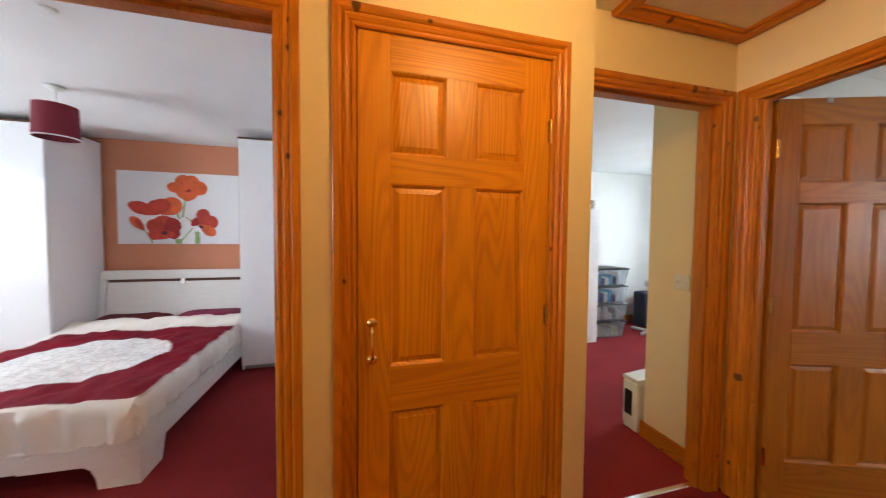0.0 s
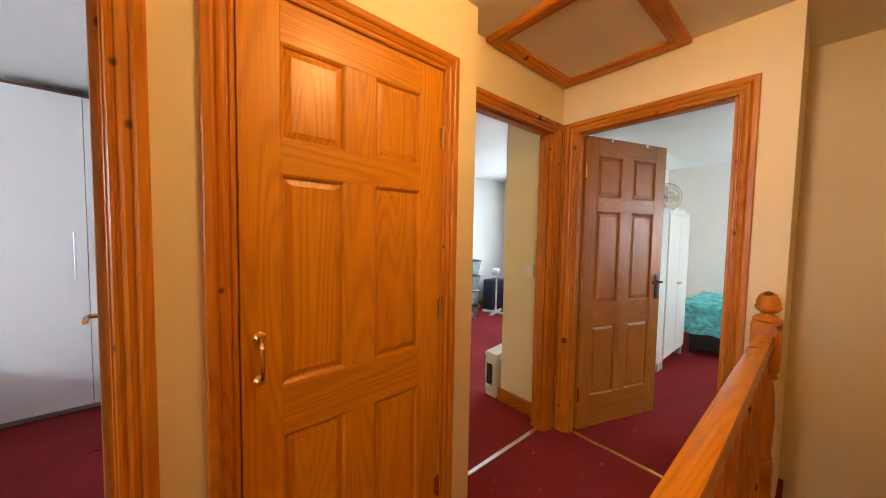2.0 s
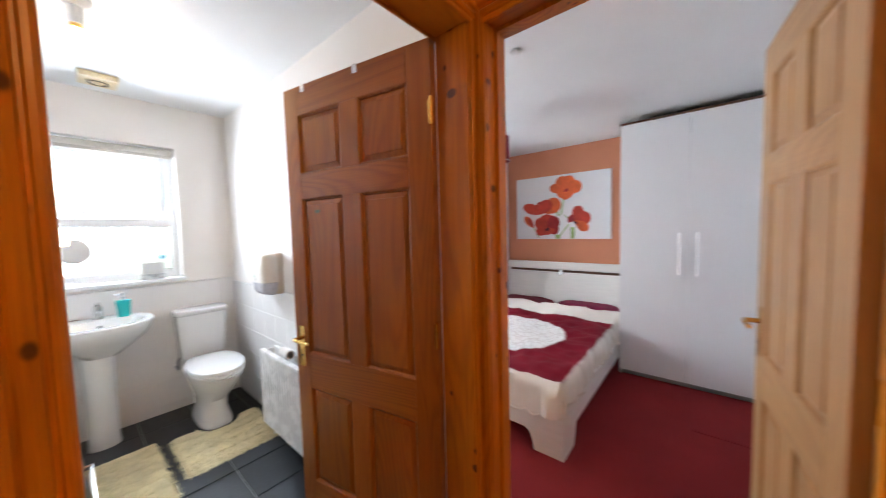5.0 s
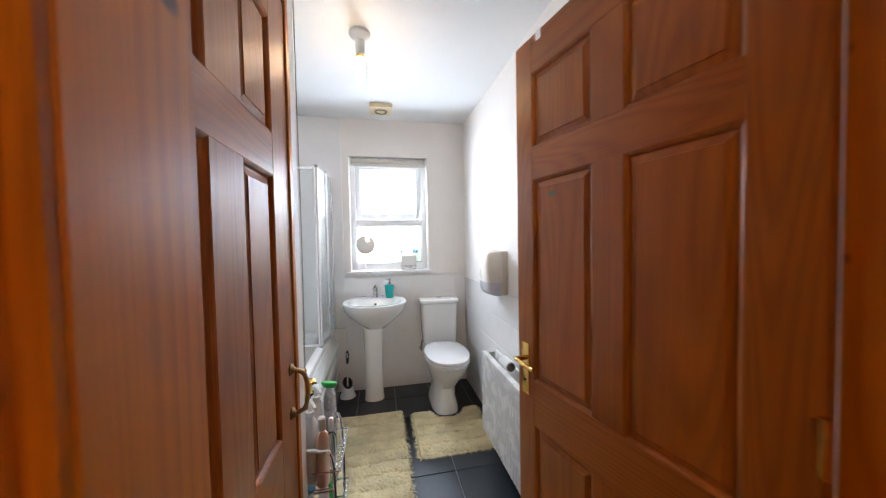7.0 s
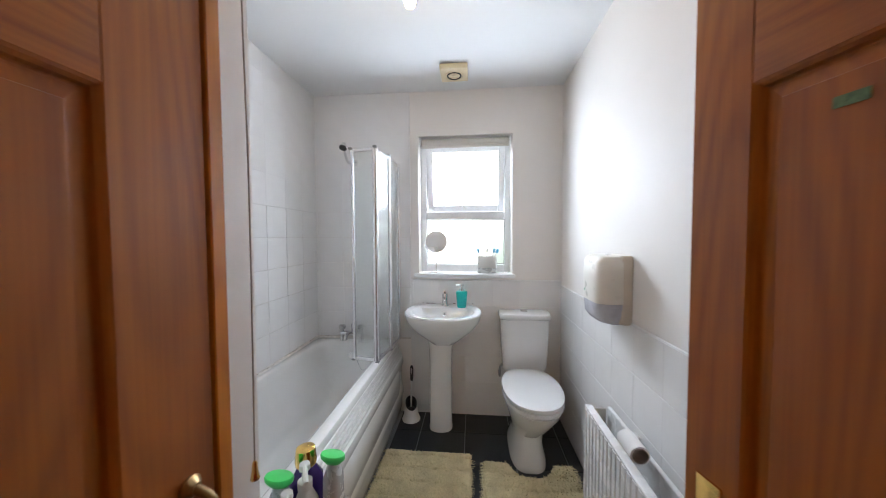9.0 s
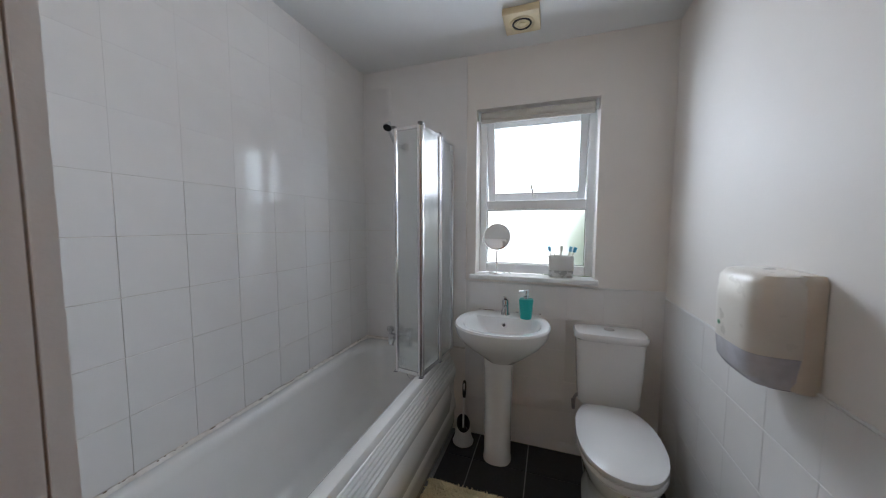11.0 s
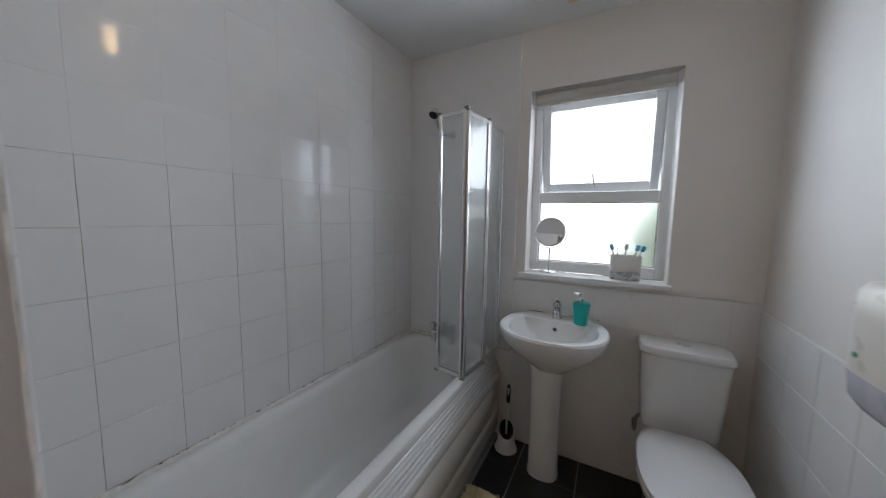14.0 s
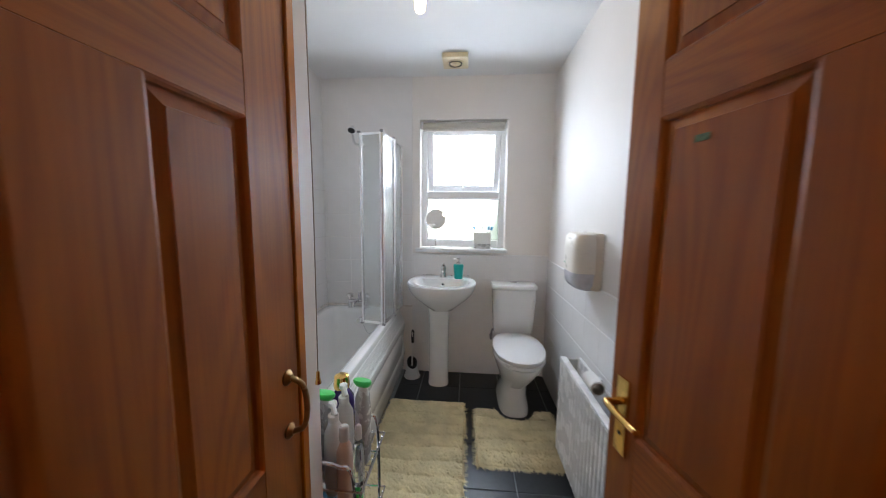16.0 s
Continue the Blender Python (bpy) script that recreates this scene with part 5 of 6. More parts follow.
def bath_screen():
    """A folding screen on the bath's edge, three narrow glazed leaves."""
    ob = thing("bath_screen", pose(0, 0, 0), "folded glass bath screen with aluminium frames", "bath screen")
    z0, z1 = 0.553, 1.848
    P = [(-3.712, 0.000), (-3.500, -0.012), (-3.285, -0.038), (-3.314, -0.200)]
    for k in range(3):
        (ax, ay), (bx, by) = P[k], P[k + 1]
        length = math.hypot(bx - ax, by - ay)
        leaf = thing("leaf", pose(ax, ay, 0, 0, 0, math.degrees(math.atan2(by - ay, bx - ax))))
        leaf.parent = ob
        part("frame", merged(block(0.002, 0.018, -0.009, 0.009, z0, z1, 0.003), block(length - 0.018, length - 0.002, -0.009, 0.009, z0, z1, 0.003), block(0.018, length - 0.018, -0.008, 0.008, z0, z0 + 0.02, 0.002), block(0.018, length - 0.018, -0.008, 0.008, z1 - 0.016, z1, 0.002)), ALU, leaf, "aluminium frame")
        pane = part("pane", block(0.018, length - 0.018, -0.002, 0.002, z0 + 0.02, z1 - 0.016), SCREEN, leaf, "lightly obscured glass")
        pane.visible_shadow = False
    for (x, y) in P[1:]:
        part("end_cap", block(x - 0.012, x + 0.012, y - 0.012, y + 0.012, z1, z1 + 0.012, 0.002), END_CAP, ob, "grey end cap")
        part("end_cap", block(x - 0.012, x + 0.012, y - 0.012, y + 0.012, z0 - 0.006, z0, 0.002), END_CAP, ob, "grey end cap")
    part("wall_channel", block(-3.729, -3.708, -0.024, -0.001, z0, z1, 0.002), ALU, ob)


bath_screen()


def shower():
    ob = thing("shower", pose(0, 0, 0), "chrome shower head on a wall arm above the bath", "shower")
    part("wall_plate", moved(lathe([(0.001, 0), (0.034, 0), (0.036, 0.004), (0.015, 0.012), (0.012, 0.02)], 24), pose(-3.729, -0.332, 1.860, 0, 90, 0)), CHROME, ob, smooth=True)
    part("arm", tube(arc([(-3.71, -0.332, 1.860), (-3.66, -0.328, 1.842), (-3.55, -0.315, 1.835), (-3.46, -0.298, 1.868), (-3.405, -0.284, 1.898)]), 0.009, 10), CHROME, ob, smooth=True)
    part("rose", moved(lathe([(0.010, 0.03), (0.014, 0.015), (0.025, 0.0), (0.027, -0.007), (0.025, -0.012)], 24), pose(-3.398, -0.281, 1.893, 0, -32, 0)), CHROME, ob, "round chrome rose", True)
    part("spray_face", moved(lathe([(0.001, -0.0118), (0.0245, -0.0118), (0.023, -0.0145), (0.001, -0.0150)], 24), pose(-3.398, -0.281, 1.893, 0, -32, 0)), BLACK, ob, "dark spray face", True)
    t = thing("bath_taps", pose(-3.665, -0.352, 0.548), "chrome bath mixer taps on the bath's edge", "tap")
    part("body", merged(tube([(0, -0.08, 0.055), (0, 0.08, 0.055)], 0.018, 14), tube([(0, -0.07, 0), (0, -0.07, 0.055)], 0.016, 12), tube([(0, 0.07, 0), (0, 0.07, 0.055)], 0.016, 12)), CHROME, t, smooth=True)
    part("spout", tube(arc([(0.01, 0, 0.055), (0.05, 0, 0.075), (0.10, 0, 0.068), (0.118, 0, 0.04)]), 0.013, 12), CHROME, t, smooth=True)
    for y in (-0.07, 0.07):
        part("tap_handle", lathe([(0.012, 0.07), (0.012, 0.085), (0.024, 0.09), (0.026, 0.11), (0.018, 0.118), (0.001, 0.12)], 14, (0, y)), CHROME, t, smooth=True)
    part("diverter", tube([(-0.02, 0, 0.06), (-0.03, 0, 0.12)], 0.012, 12), CHROME, t, smooth=True)


shower()


def basin():
    ob = thing("wash_basin", pose(0, 0, 0), "white ceramic wash basin on a pedestal", "basin")
    cx, cy, back = -3.505, 0.345, -3.729
    def ring(rx, ry, z, dx=0.0, p=2.25, wall=back):
        return [(max(x, wall), y, zz) for x, y, zz in oval(cx + dx, cy, rx, ry, z, 48, p)]
    rings = [ring(0.085, 0.085, 0.60, -0.04), ring(0.12, 0.13, 0.64, -0.03), ring(0.19, 0.205, 0.71, -0.01), ring(0.228, 0.242, 0.765), ring(0.24, 0.252, 0.80), ring(0.242, 0.254, 0.815), ring(0.236, 0.248, 0.824), ring(0.205, 0.215, 0.824, 0.004, 2.2, back + 0.10), ring(0.192, 0.203, 0.816, 0.006, 2.2, back + 0.115), ring(0.165, 0.18, 0.765, 0.01, 2.2, back + 0.125), ring(0.115, 0.125, 0.715, 0.01, 2.1, back + 0.15), ring(0.04, 0.04, 0.70, 0.01, 2.0)]
    part("bowl", loft(rings), CERAMIC, ob, "oval ceramic bowl", True)
    part("pedestal", loft([oval(-3.565, 0.322, a, b, z, 28, 2.4) for a, b, z in ((0.080, 0.080, 0.0), (0.080, 0.080, 0.015), (0.075, 0.076, 0.04), (0.074, 0.075, 0.3), (0.077, 0.079, 0.55), (0.088, 0.092, 0.64))]), CERAMIC, ob, "slightly tapered ceramic pedestal", True)
    part("overflow", moved(lathe([(0.001, 0), (0.012, 0), (0.013, 0.003), (0.008, 0.005), (0.001, 0.002)], 16), pose(-3.597, cy, 0.775, 0, 68, 0)), CHROME, ob, "chrome overflow ring", True)
    part("overflow_hole", moved(lathe([(0.0005, 0), (0.0075, 0), (0.0075, 0.0012), (0.0005, 0.0012)], 14), pose(-3.592, cy, 0.777, 0, 68, 0)), BLACK, ob)
    part("waste", lathe([(0.001, 0.7), (0.022, 0.7), (0.023, 0.704), (0.001, 0.703)], 18, (-3.495, cy)), CHROME, ob, smooth=True)
    t = thing("basin_tap", pose(-3.655, cy, 0.824), "chrome mixer tap on the wash basin", "tap")
    part("body", lathe([(0.026, 0), (0.026, 0.006), (0.021, 0.012), (0.020, 0.05), (0.022, 0.075), (0.018, 0.088), (0.001, 0.092)], 20), CHROME, t, smooth=True)
    part("spout", tube(arc([(0.0, 0, 0.045), (0.04, 0, 0.055), (0.085, 0, 0.048), (0.098, 0, 0.035)]), 0.012, 12), CHROME, t, smooth=True)
    part("lever", moved(block(-0.012, 0.05, -0.010, 0.010, 0.0, 0.012, 0.004, seg=2), pose(0, 0, 0.09, 0, -18, 0)), CHROME, t, smooth=True)


basin()
bm = bmesh.new()
rr = random.Random(8)
for k in range(9):
    y = rr.uniform(0.17, 0.54)
    bmesh.ops.create_icosphere(bm, subdivisions=1, radius=1.0, matrix=Matrix.Translation((-3.7205, y, 0.8255)) @ Matrix.Diagonal((0.0022, rr.uniform(0.004, 0.016), 0.0022, 1)))
tagged(part("basin_sealant", bm, MOULD), "brown stained bits of sealant behind the basin", "sealant", kind="stuff")
soap = thing("soap_dispenser", pose(-3.61, 0.465, 0.824), "teal plastic soap dispenser with a chrome pump", "soap dispenser")
part("bottle", loft([oval(0, 0, a, b, z, 24, 3) for a, b, z in ((0.026, 0.028, 0), (0.029, 0.032, 0.006), (0.032, 0.036, 0.06), (0.035, 0.040, 0.105), (0.032, 0.036, 0.112), (0.015, 0.015, 0.114))]), TEAL, soap, smooth=True)
part("pump", merged(lathe([(0.016, 0.114), (0.016, 0.128), (0.009, 0.132), (0.007, 0.148), (0.014, 0.15), (0.014, 0.162), (0.002, 0.164)], 16), tube([(0, 0, 0.156), (-0.005, -0.038, 0.152)], 0.005, 8)), CHROME, soap, "chrome pump", True)


def toilet():
    ob = thing("toilet", pose(0, 0, 0), "white close-coupled toilet with its lid shut", "toilet")
    cy = 0.885
    part("pan", loft([oval(cx, cyy, a, b, z, 40, p) for cx, cyy, a, b, z, p in ((-3.385, 0.866, 0.222, 0.104, 0.0, 3), (-3.385, 0.866, 0.22, 0.103, 0.03, 3), (-3.40, 0.87, 0.195, 0.085, 0.10, 2.6), (-3.40, 0.873, 0.20, 0.092, 0.18, 2.4), (-3.36, 0.878, 0.27, 0.13, 0.28, 2.3), (-3.33, 0.882, 0.31, 0.158, 0.36, 2.3), (-3.32, 0.882, 0.32, 0.165, 0.395, 2.3))]), CERAMIC, ob, "ceramic pan with a waisted foot", True)
    seat = [(-3.27, 0.882, 0.262, 0.166, 0.397, 2.2), (-3.27, 0.882, 0.266, 0.170, 0.405, 2.2), (-3.27, 0.882, 0.264, 0.168, 0.418, 2.2), (-3.27, 0.882, 0.255, 0.160, 0.421, 2.2)]
    part("seat", loft([[(max(x, -3.50), y, z) for x, y, z in oval(a, b, c, d, z, 40, p)] for a, b, c, d, z, p in seat]), CERAMIC, ob, "white plastic seat", True)
    part("seat_lid", loft([[(max(x, -3.50), y, z + 0.026) for x, y, z in oval(a, b, c, d, z, 40, p)] for a, b, c, d, z, p in seat] + [[(max(x, -3.48), y, 0.452) for x, y, z in oval(-3.27, 0.882, 0.2, 0.12, 0, 40, 2.2)]]), CERAMIC, ob, "white seat lid, shut", True)
    part("cistern", loft([oval(-3.632, cy + 0.005, a, b, z, 40, 7) for a, b, z in ((0.072, 0.138, 0.412), (0.078, 0.146, 0.43), (0.086, 0.156, 0.60), (0.092, 0.162, 0.755))]), CERAMIC, ob, "tapered ceramic cistern", True)
    part("cistern_lid", loft([oval(-3.630, cy + 0.007, a, b, z, 40, 5) for a, b, z in ((0.094, 0.164, 0.757), (0.100, 0.172, 0.764), (0.101, 0.173, 0.782), (0.095, 0.166, 0.793), (0.07, 0.14, 0.797))]), CERAMIC, ob, "ceramic cistern lid", True)
    part("flush_button", lathe([(0.001, 0.796), (0.026, 0.796), (0.027, 0.800), (0.022, 0.803), (0.001, 0.803)], 22, (-3.630, cy + 0.007)), CHROME, ob, "chrome flush button", True)
    part("inlet_pipe", tube(arc([(-3.60, 0.745, 0.44), (-3.59, 0.730, 0.42), (-3.59, 0.727, 0.38), (-3.62, 0.728, 0.345), (-3.72, 0.73, 0.34)]), 0.008, 8), shader("braided_hose", (0.22, 0.22, 0.23), 0.45, grain=0.3, grain_scale=300), ob, "grey inlet hose", True)


toilet()
brush = thing("toilet_brush", pose(-3.628, 0.099, 0), "white toilet brush standing in a slanted white holder", "toilet brush")
def slanted(r, z, cut=0.0):
    """A ring whose top is cut on a slant, low towards the room."""
    return [(x, y, z - cut * (x * 0.9 + y * 0.35) / 0.045) for x, y, _ in oval(0, 0, r, r, 0, 32)]
part("holder", loft([slanted(0.064, 0), slanted(0.065, 0.006), slanted(0.060, 0.016), slanted(0.052, 0.04), slanted(0.047, 0.10, 0.026), slanted(0.045, 0.118, 0.04), slanted(0.042, 0.118, 0.04)], caps=False), PLASTIC, brush, "white plastic holder, its mouth cut on a slant", True)
part("liner", loft([slanted(0.0418, 0.116, 0.04), slanted(0.040, 0.07, 0.015), slanted(0.038, 0.05)], caps="end"), BLACK, brush, "black inside of the holder", True)
part("bristle_head", lathe([(0.008, 0.052), (0.026, 0.056), (0.028, 0.075), (0.020, 0.088), (0.008, 0.09)], 20), BLACK, brush, "dark bristle head", True)
part("stick", tube(arc([(0, 0, 0.085), (-0.004, 0.0, 0.18), (-0.012, 0.002, 0.285)]), 0.006, 10), PLASTIC, brush, smooth=True)
part("grip", moved(loft([oval(0, 0, a, b, z, 16) for a, b, z in ((0.007, 0.008, 0.0), (0.009, 0.011, 0.015), (0.010, 0.013, 0.06), (0.009, 0.012, 0.095), (0.004, 0.006, 0.11))]), pose(-0.013, 0.002, 0.275, 0, -3, 0)), BLACK, brush, "black rounded grip", True)
part("grip_inlay", moved(loft([oval(0.0075, 0, 0.003, b, z, 12) for b, z in ((0.002, 0.05), (0.005, 0.062), (0.005, 0.084), (0.002, 0.096))]), pose(-0.012, 0.002, 0.275, 0, -3, 0)), PLASTIC, brush, "pale inlay in the grip", True)


def paper_dispenser():
    ob = thing("paper_dispenser", pose(-2.835, 1.168, 0.955), "ivory plastic paper dispenser with a grey window", "paper dispenser")
    def ring(z, w, d, p=5):
        return [(x, min(y, 0.0), z) for x, y, _ in oval(0, 0, w, d, 0, 40, p)]
    part("cover", loft([ring(0.085, 0.107, 0.128), ring(0.20, 0.107, 0.130), ring(0.255, 0.106, 0.126), ring(0.274, 0.10, 0.112), ring(0.280, 0.085, 0.09)]), IVORY, ob, "ivory rounded cover", True)
    part("window", loft([ring(0.0, 0.085, 0.085), ring(0.006, 0.095, 0.105), ring(0.03, 0.103, 0.122), ring(0.084, 0.1062, 0.1272)]), shader("grey_smoked_plastic", (0.62, 0.62, 0.68), 0.15, stain=0.15, stain_scale=20), ob, "smoky grey lower window", True)
    part("back_housing", loft([ring(0.003, 0.104, 0.045), ring(0.008, 0.109, 0.052), ring(0.262, 0.109, 0.052), ring(0.2785, 0.100, 0.045)]), shader("tan_plastic", (0.68, 0.60, 0.50), 0.35, stain=0.05, stain_scale=9), ob, "tan back housing", True)
    part("lock", lathe([(0.001, 0.279), (0.012, 0.279), (0.012, 0.283), (0.001, 0.283)], 14, (0, -0.05)), ALU, ob, "small lock")
    part("mark", moved(lathe([(0.0005, 0), (0.006, 0), (0.006, 0.001), (0.0005, 0.001)], 14), pose(-0.04, -0.1305, 0.125, 90)), shader("green_mark", (0.12, 0.35, 0.20), 0.5), ob, "small green round mark")


paper_dispenser()


def radiator():
    ob = thing("radiator", pose(0, 0, 0), "white ribbed panel radiator on brackets", "radiator")
    x0, x1, y, z0, z1 = -2.785, -2.06, 1.010, 0.115, 0.607
    n = int((x1 - x0 - 0.06) / 0.033)
    pts = [(x0, 0.004), (x0 + 0.004, 0.0), (x0 + 0.026, 0.0)]
    for k in range(n):
        a = x0 + 0.03 + k * 0.033
        pts += [(a, 0.006), (a + 0.006, 0.006), (a + 0.008, 0.0), (a + 0.0295, 0.0)]
    pts += [(x1 - 0.004, 0.0), (x1, 0.004), (x1, 0.03), (x0, 0.03)]
    part("front_panel", loft([[(px, y + d, z) for px, d in pts] for z in (z0, z0 + 0.035, z1 - 0.03, z1 - 0.012)]), RAD, ob, "ribbed white front panel")
    part("top_edge", block(x0, x1, y + 0.001, y + 0.032, z1 - 0.0115, z1, 0.004, seg=2), RAD, ob)
    part("back_panel", block(x0 + 0.01, x1 - 0.01, y + 0.09, y + 0.105, z0, z1, 0.003), RAD, ob)
    part("end_cover", block(x0, x0 + 0.004, y + 0.032, y + 0.089, z0, z1 - 0.014), RAD, ob)
    part("end_cover", block(x1 - 0.004, x1, y + 0.032, y + 0.089, z0, z1 - 0.014), RAD, ob)
    part("wall_bracket", merged(block(x0 + 0.12, x0 + 0.15, y + 0.105, 1.166, z0 + 0.05, z1 - 0.04), block(x1 - 0.15, x1 - 0.12, y + 0.105, 1.166, z0 + 0.05, z1 - 0.04)), RAD, ob)
    part("pipe", tube([(x0 + 0.03, y + 0.06, 0.0), (x0 + 0.03, y + 0.06, z0 + 0.06)], 0.008, 8), RAD, ob)


radiator()
for (x, lab, mat) in ((-2.47, "toilet roll lying on top of the radiator", PAPER),):
    roll = thing("toilet_roll", pose(x, 1.055, 0.607 + 0.03), lab, "toilet roll")
    def hollow(r, q, a, b):
        return moved(loft([[(p * math.cos(2 * math.pi * i / 28), p * math.sin(2 * math.pi * i / 28), z) for i in range(28)] for p, z in ((r, a), (r, b), (q, b), (q, a), (r, a))], caps=False), pose(0, 0, 0, 0, 90, 0))
    part("paper", hollow(0.029, 0.0235, -0.05, 0.042), PAPER, roll, "nearly finished white paper", True)
    part("core", hollow(0.0232, 0.0215, -0.052, 0.046), CARD, roll, "brown card core", True)


def bath_mat(x0, x1, y0, y1, seed, label, notch=None):
    rr = random.Random(seed)
    bm = bmesh.new()
    nx, ny = int((x1 - x0) / 0.009), int((y1 - y0) / 0.011)
    grid = {}
    for i in range(nx + 1):
        for j in range(ny + 1):
            x, y = x0 + (x1 - x0) * i / nx, y0 + (y1 - y0) * j / ny
            edge = min(i, nx - i, j, ny - j)
            if edge == 0:
                x += rr.uniform(-0.007, 0.007)
                y += rr.uniform(-0.007, 0.007)
            x += 0.012 * noise.noise(Vector((y * 4, seed, 0)))
            y += 0.010 * noise.noise(Vector((x * 4, seed, 5)))
            band = abs(math.sin((x + 0.018 * noise.noise(Vector((x * 3, y * 5, seed)))) * math.pi / 0.098)) ** 0.4
            tuft = noise.noise(Vector((x * 85, y * 75, seed))) * 0.004 + noise.noise(Vector((x * 30, y * 26, seed + 3))) * 0.003
            if notch and (x - notch[0]) ** 2 / notch[2] ** 2 + (y - notch[1]) ** 2 / notch[3] ** 2 < 1:
                continue
            grid[i, j] = bm.verts.new((x, y, max(0.004 + 0.019 * band + tuft, 0.003) if edge else 0.001))
    for i in range(nx):
        for j in range(ny):
            q = [(i, j), (i + 1, j), (i + 1, j + 1), (i, j + 1)]
            if all(c in grid for c in q):
                bm.faces.new([grid[c] for c in q])
    for k in range(520):
        side = rr.randrange(4)
        t = rr.random()
        x, y, dx, dy = ((x0 + t * (x1 - x0), y0, rr.uniform(-0.4, 0.4), -1), (x0 + t * (x1 - x0), y1, rr.uniform(-0.4, 0.4), 1), (x0, y0 + t * (y1 - y0), -1, rr.uniform(-0.4, 0.4)), (x1, y0 + t * (y1 - y0), 1, rr.uniform(-0.4, 0.4)))[side]
        if notch and (x - notch[0]) ** 2 / (notch[2] + 0.02) ** 2 + (y - notch[1]) ** 2 / (notch[3] + 0.02) ** 2 < 1:
            continue
        ln = rr.uniform(0.008, 0.024)
        w = 0.0028
        base = Vector((x - dx * 0.012, y - dy * 0.012, 0.007))
        tip = base + Vector((dx, dy, 0)) * (ln + 0.012) - Vector((0, 0, 0.004))
        side_v = Vector((-dy, dx, 0)) * w
        a, b, c, d = (bm.verts.new(p) for p in (base - side_v, base + side_v, tip + side_v * 0.4, tip - side_v * 0.4))
        bm.faces.new((a, b, c, d))
    for k in range(1500):
        x, y = rr.uniform(x0 + 0.01, x1 - 0.01), rr.uniform(y0 + 0.01, y1 - 0.01)
        if notch and (x - notch[0]) ** 2 / (notch[2] + 0.01) ** 2 + (y - notch[1]) ** 2 / (notch[3] + 0.01) ** 2 < 1:
            continue
        h = 0.014 + 0.012 * abs(math.sin(x * math.pi / 0.098)) ** 0.4
        a = rr.uniform(0, 6.28)
        w = Vector((math.cos(a), math.sin(a), 0)) * 0.0032
        p = Vector((x, y, h - 0.008))
        tip = p + Vector((rr.uniform(-0.008, 0.008), rr.uniform(-0.008, 0.008), 0.014))
        bm.faces.new([bm.verts.new(v) for v in (p - w, p + w, tip)])
    return tagged(part("bath_mat", bm, MAT), label, "bath mat", "cream bath mats")


bath_mat(-3.275, -2.18, 0.008, 0.535, 11, "long cream ribbed cotton bath mat beside the bath")
bath_mat(-3.225, -2.735, 0.598, 1.105, 12, "cream ribbed pedestal mat before the toilet", (-3.245, 0.866, 0.125, 0.125))


def caddy():
    ob = thing("shower_caddy", pose(-2.11, 0.14, 0), "chrome wire rack on the floor, crowded with bottles", "rack")
    hx, hy = 0.118, 0.085
    for sx in (-1, 1):
        part("side_hoop", tube(arc([(sx * hx, -hy, 0.0), (sx * hx, -hy, 0.54), (sx * hx, -hy * 0.5, 0.61), (sx * hx, hy * 0.5, 0.61), (sx * hx, hy, 0.54), (sx * hx, hy, 0.0)], 8), 0.0055, 8), CHROME, ob, smooth=True)
    for z in (0.05, 0.26, 0.47):
        tier = thing("tier", Matrix())
        tier.parent = ob
        for dz, s in ((0.0, 1.0), (0.07, 1.04)):
            part("rim_wire", tube([(-hx * s, -hy * s, z + dz), (hx * s, -hy * s, z + dz), (hx * s, hy * s + (0.02 if dz else 0), z + dz), (-hx * s, hy * s + (0.02 if dz else 0), z + dz), (-hx * s, -hy * s, z + dz)], 0.0035, 6), CHROME, tier)
        for k in range(9):
            x = -hx + 2 * hx * (k + 0.5) / 9
            part("floor_wire", tube([(x, -hy, z + 0.07), (x, -hy, z), (x, hy, z), (x, hy + 0.018, z + 0.07)], 0.002, 5), CHROME, tier)


caddy()


def bottle(x, y, z, r, h, body, cap, kind, label):
    ob = thing("bottle", pose(x, y, z), label, "bottle", "toiletry bottles in the rack")
    part("body", loft([oval(0, 0, a, b, zz, 22, 2.6) for a, b, zz in ((r * 0.92, r * 0.72, 0), (r, r * 0.8, 0.008), (r * 1.02, r * 0.82, h * 0.6), (r * 0.95, r * 0.78, h * 0.85), (r * 0.5, r * 0.45, h * 0.97), (r * 0.38, r * 0.38, h))]), body, ob, smooth=True)
    if kind == "pump":
        part("pump", merged(lathe([(r * 0.5, h), (r * 0.5, h + 0.018), (0.007, h + 0.02), (0.006, h + 0.045), (0.013, h + 0.046), (0.012, h + 0.058), (0.002, h + 0.06)], 14), tube(arc([(0, 0, h + 0.052), (0.02, 0.012, h + 0.055), (0.042, 0.026, h + 0.045)]), 0.006, 8)), cap, ob, "white pump", True)
    elif kind == "flat":
        part("cap", loft([[(px, py, pz + 0.30 * (px - py * 0.5)) for px, py, pz in oval(0, 0, r * k, r * k, zz, 24)] for k, zz in ((0.70, h - 0.004), (1.0, h + 0.006), (1.04, h + 0.013), (0.96, h + 0.018), (0.5, h + 0.020))]), cap, ob, smooth=True)
    else:
        part("cap", lathe([(r * 0.55, h), (r * 0.58, h + 0.01), (r * 0.5, h + 0.04), (r * 0.3, h + 0.045)], 16), cap, ob, smooth=True)


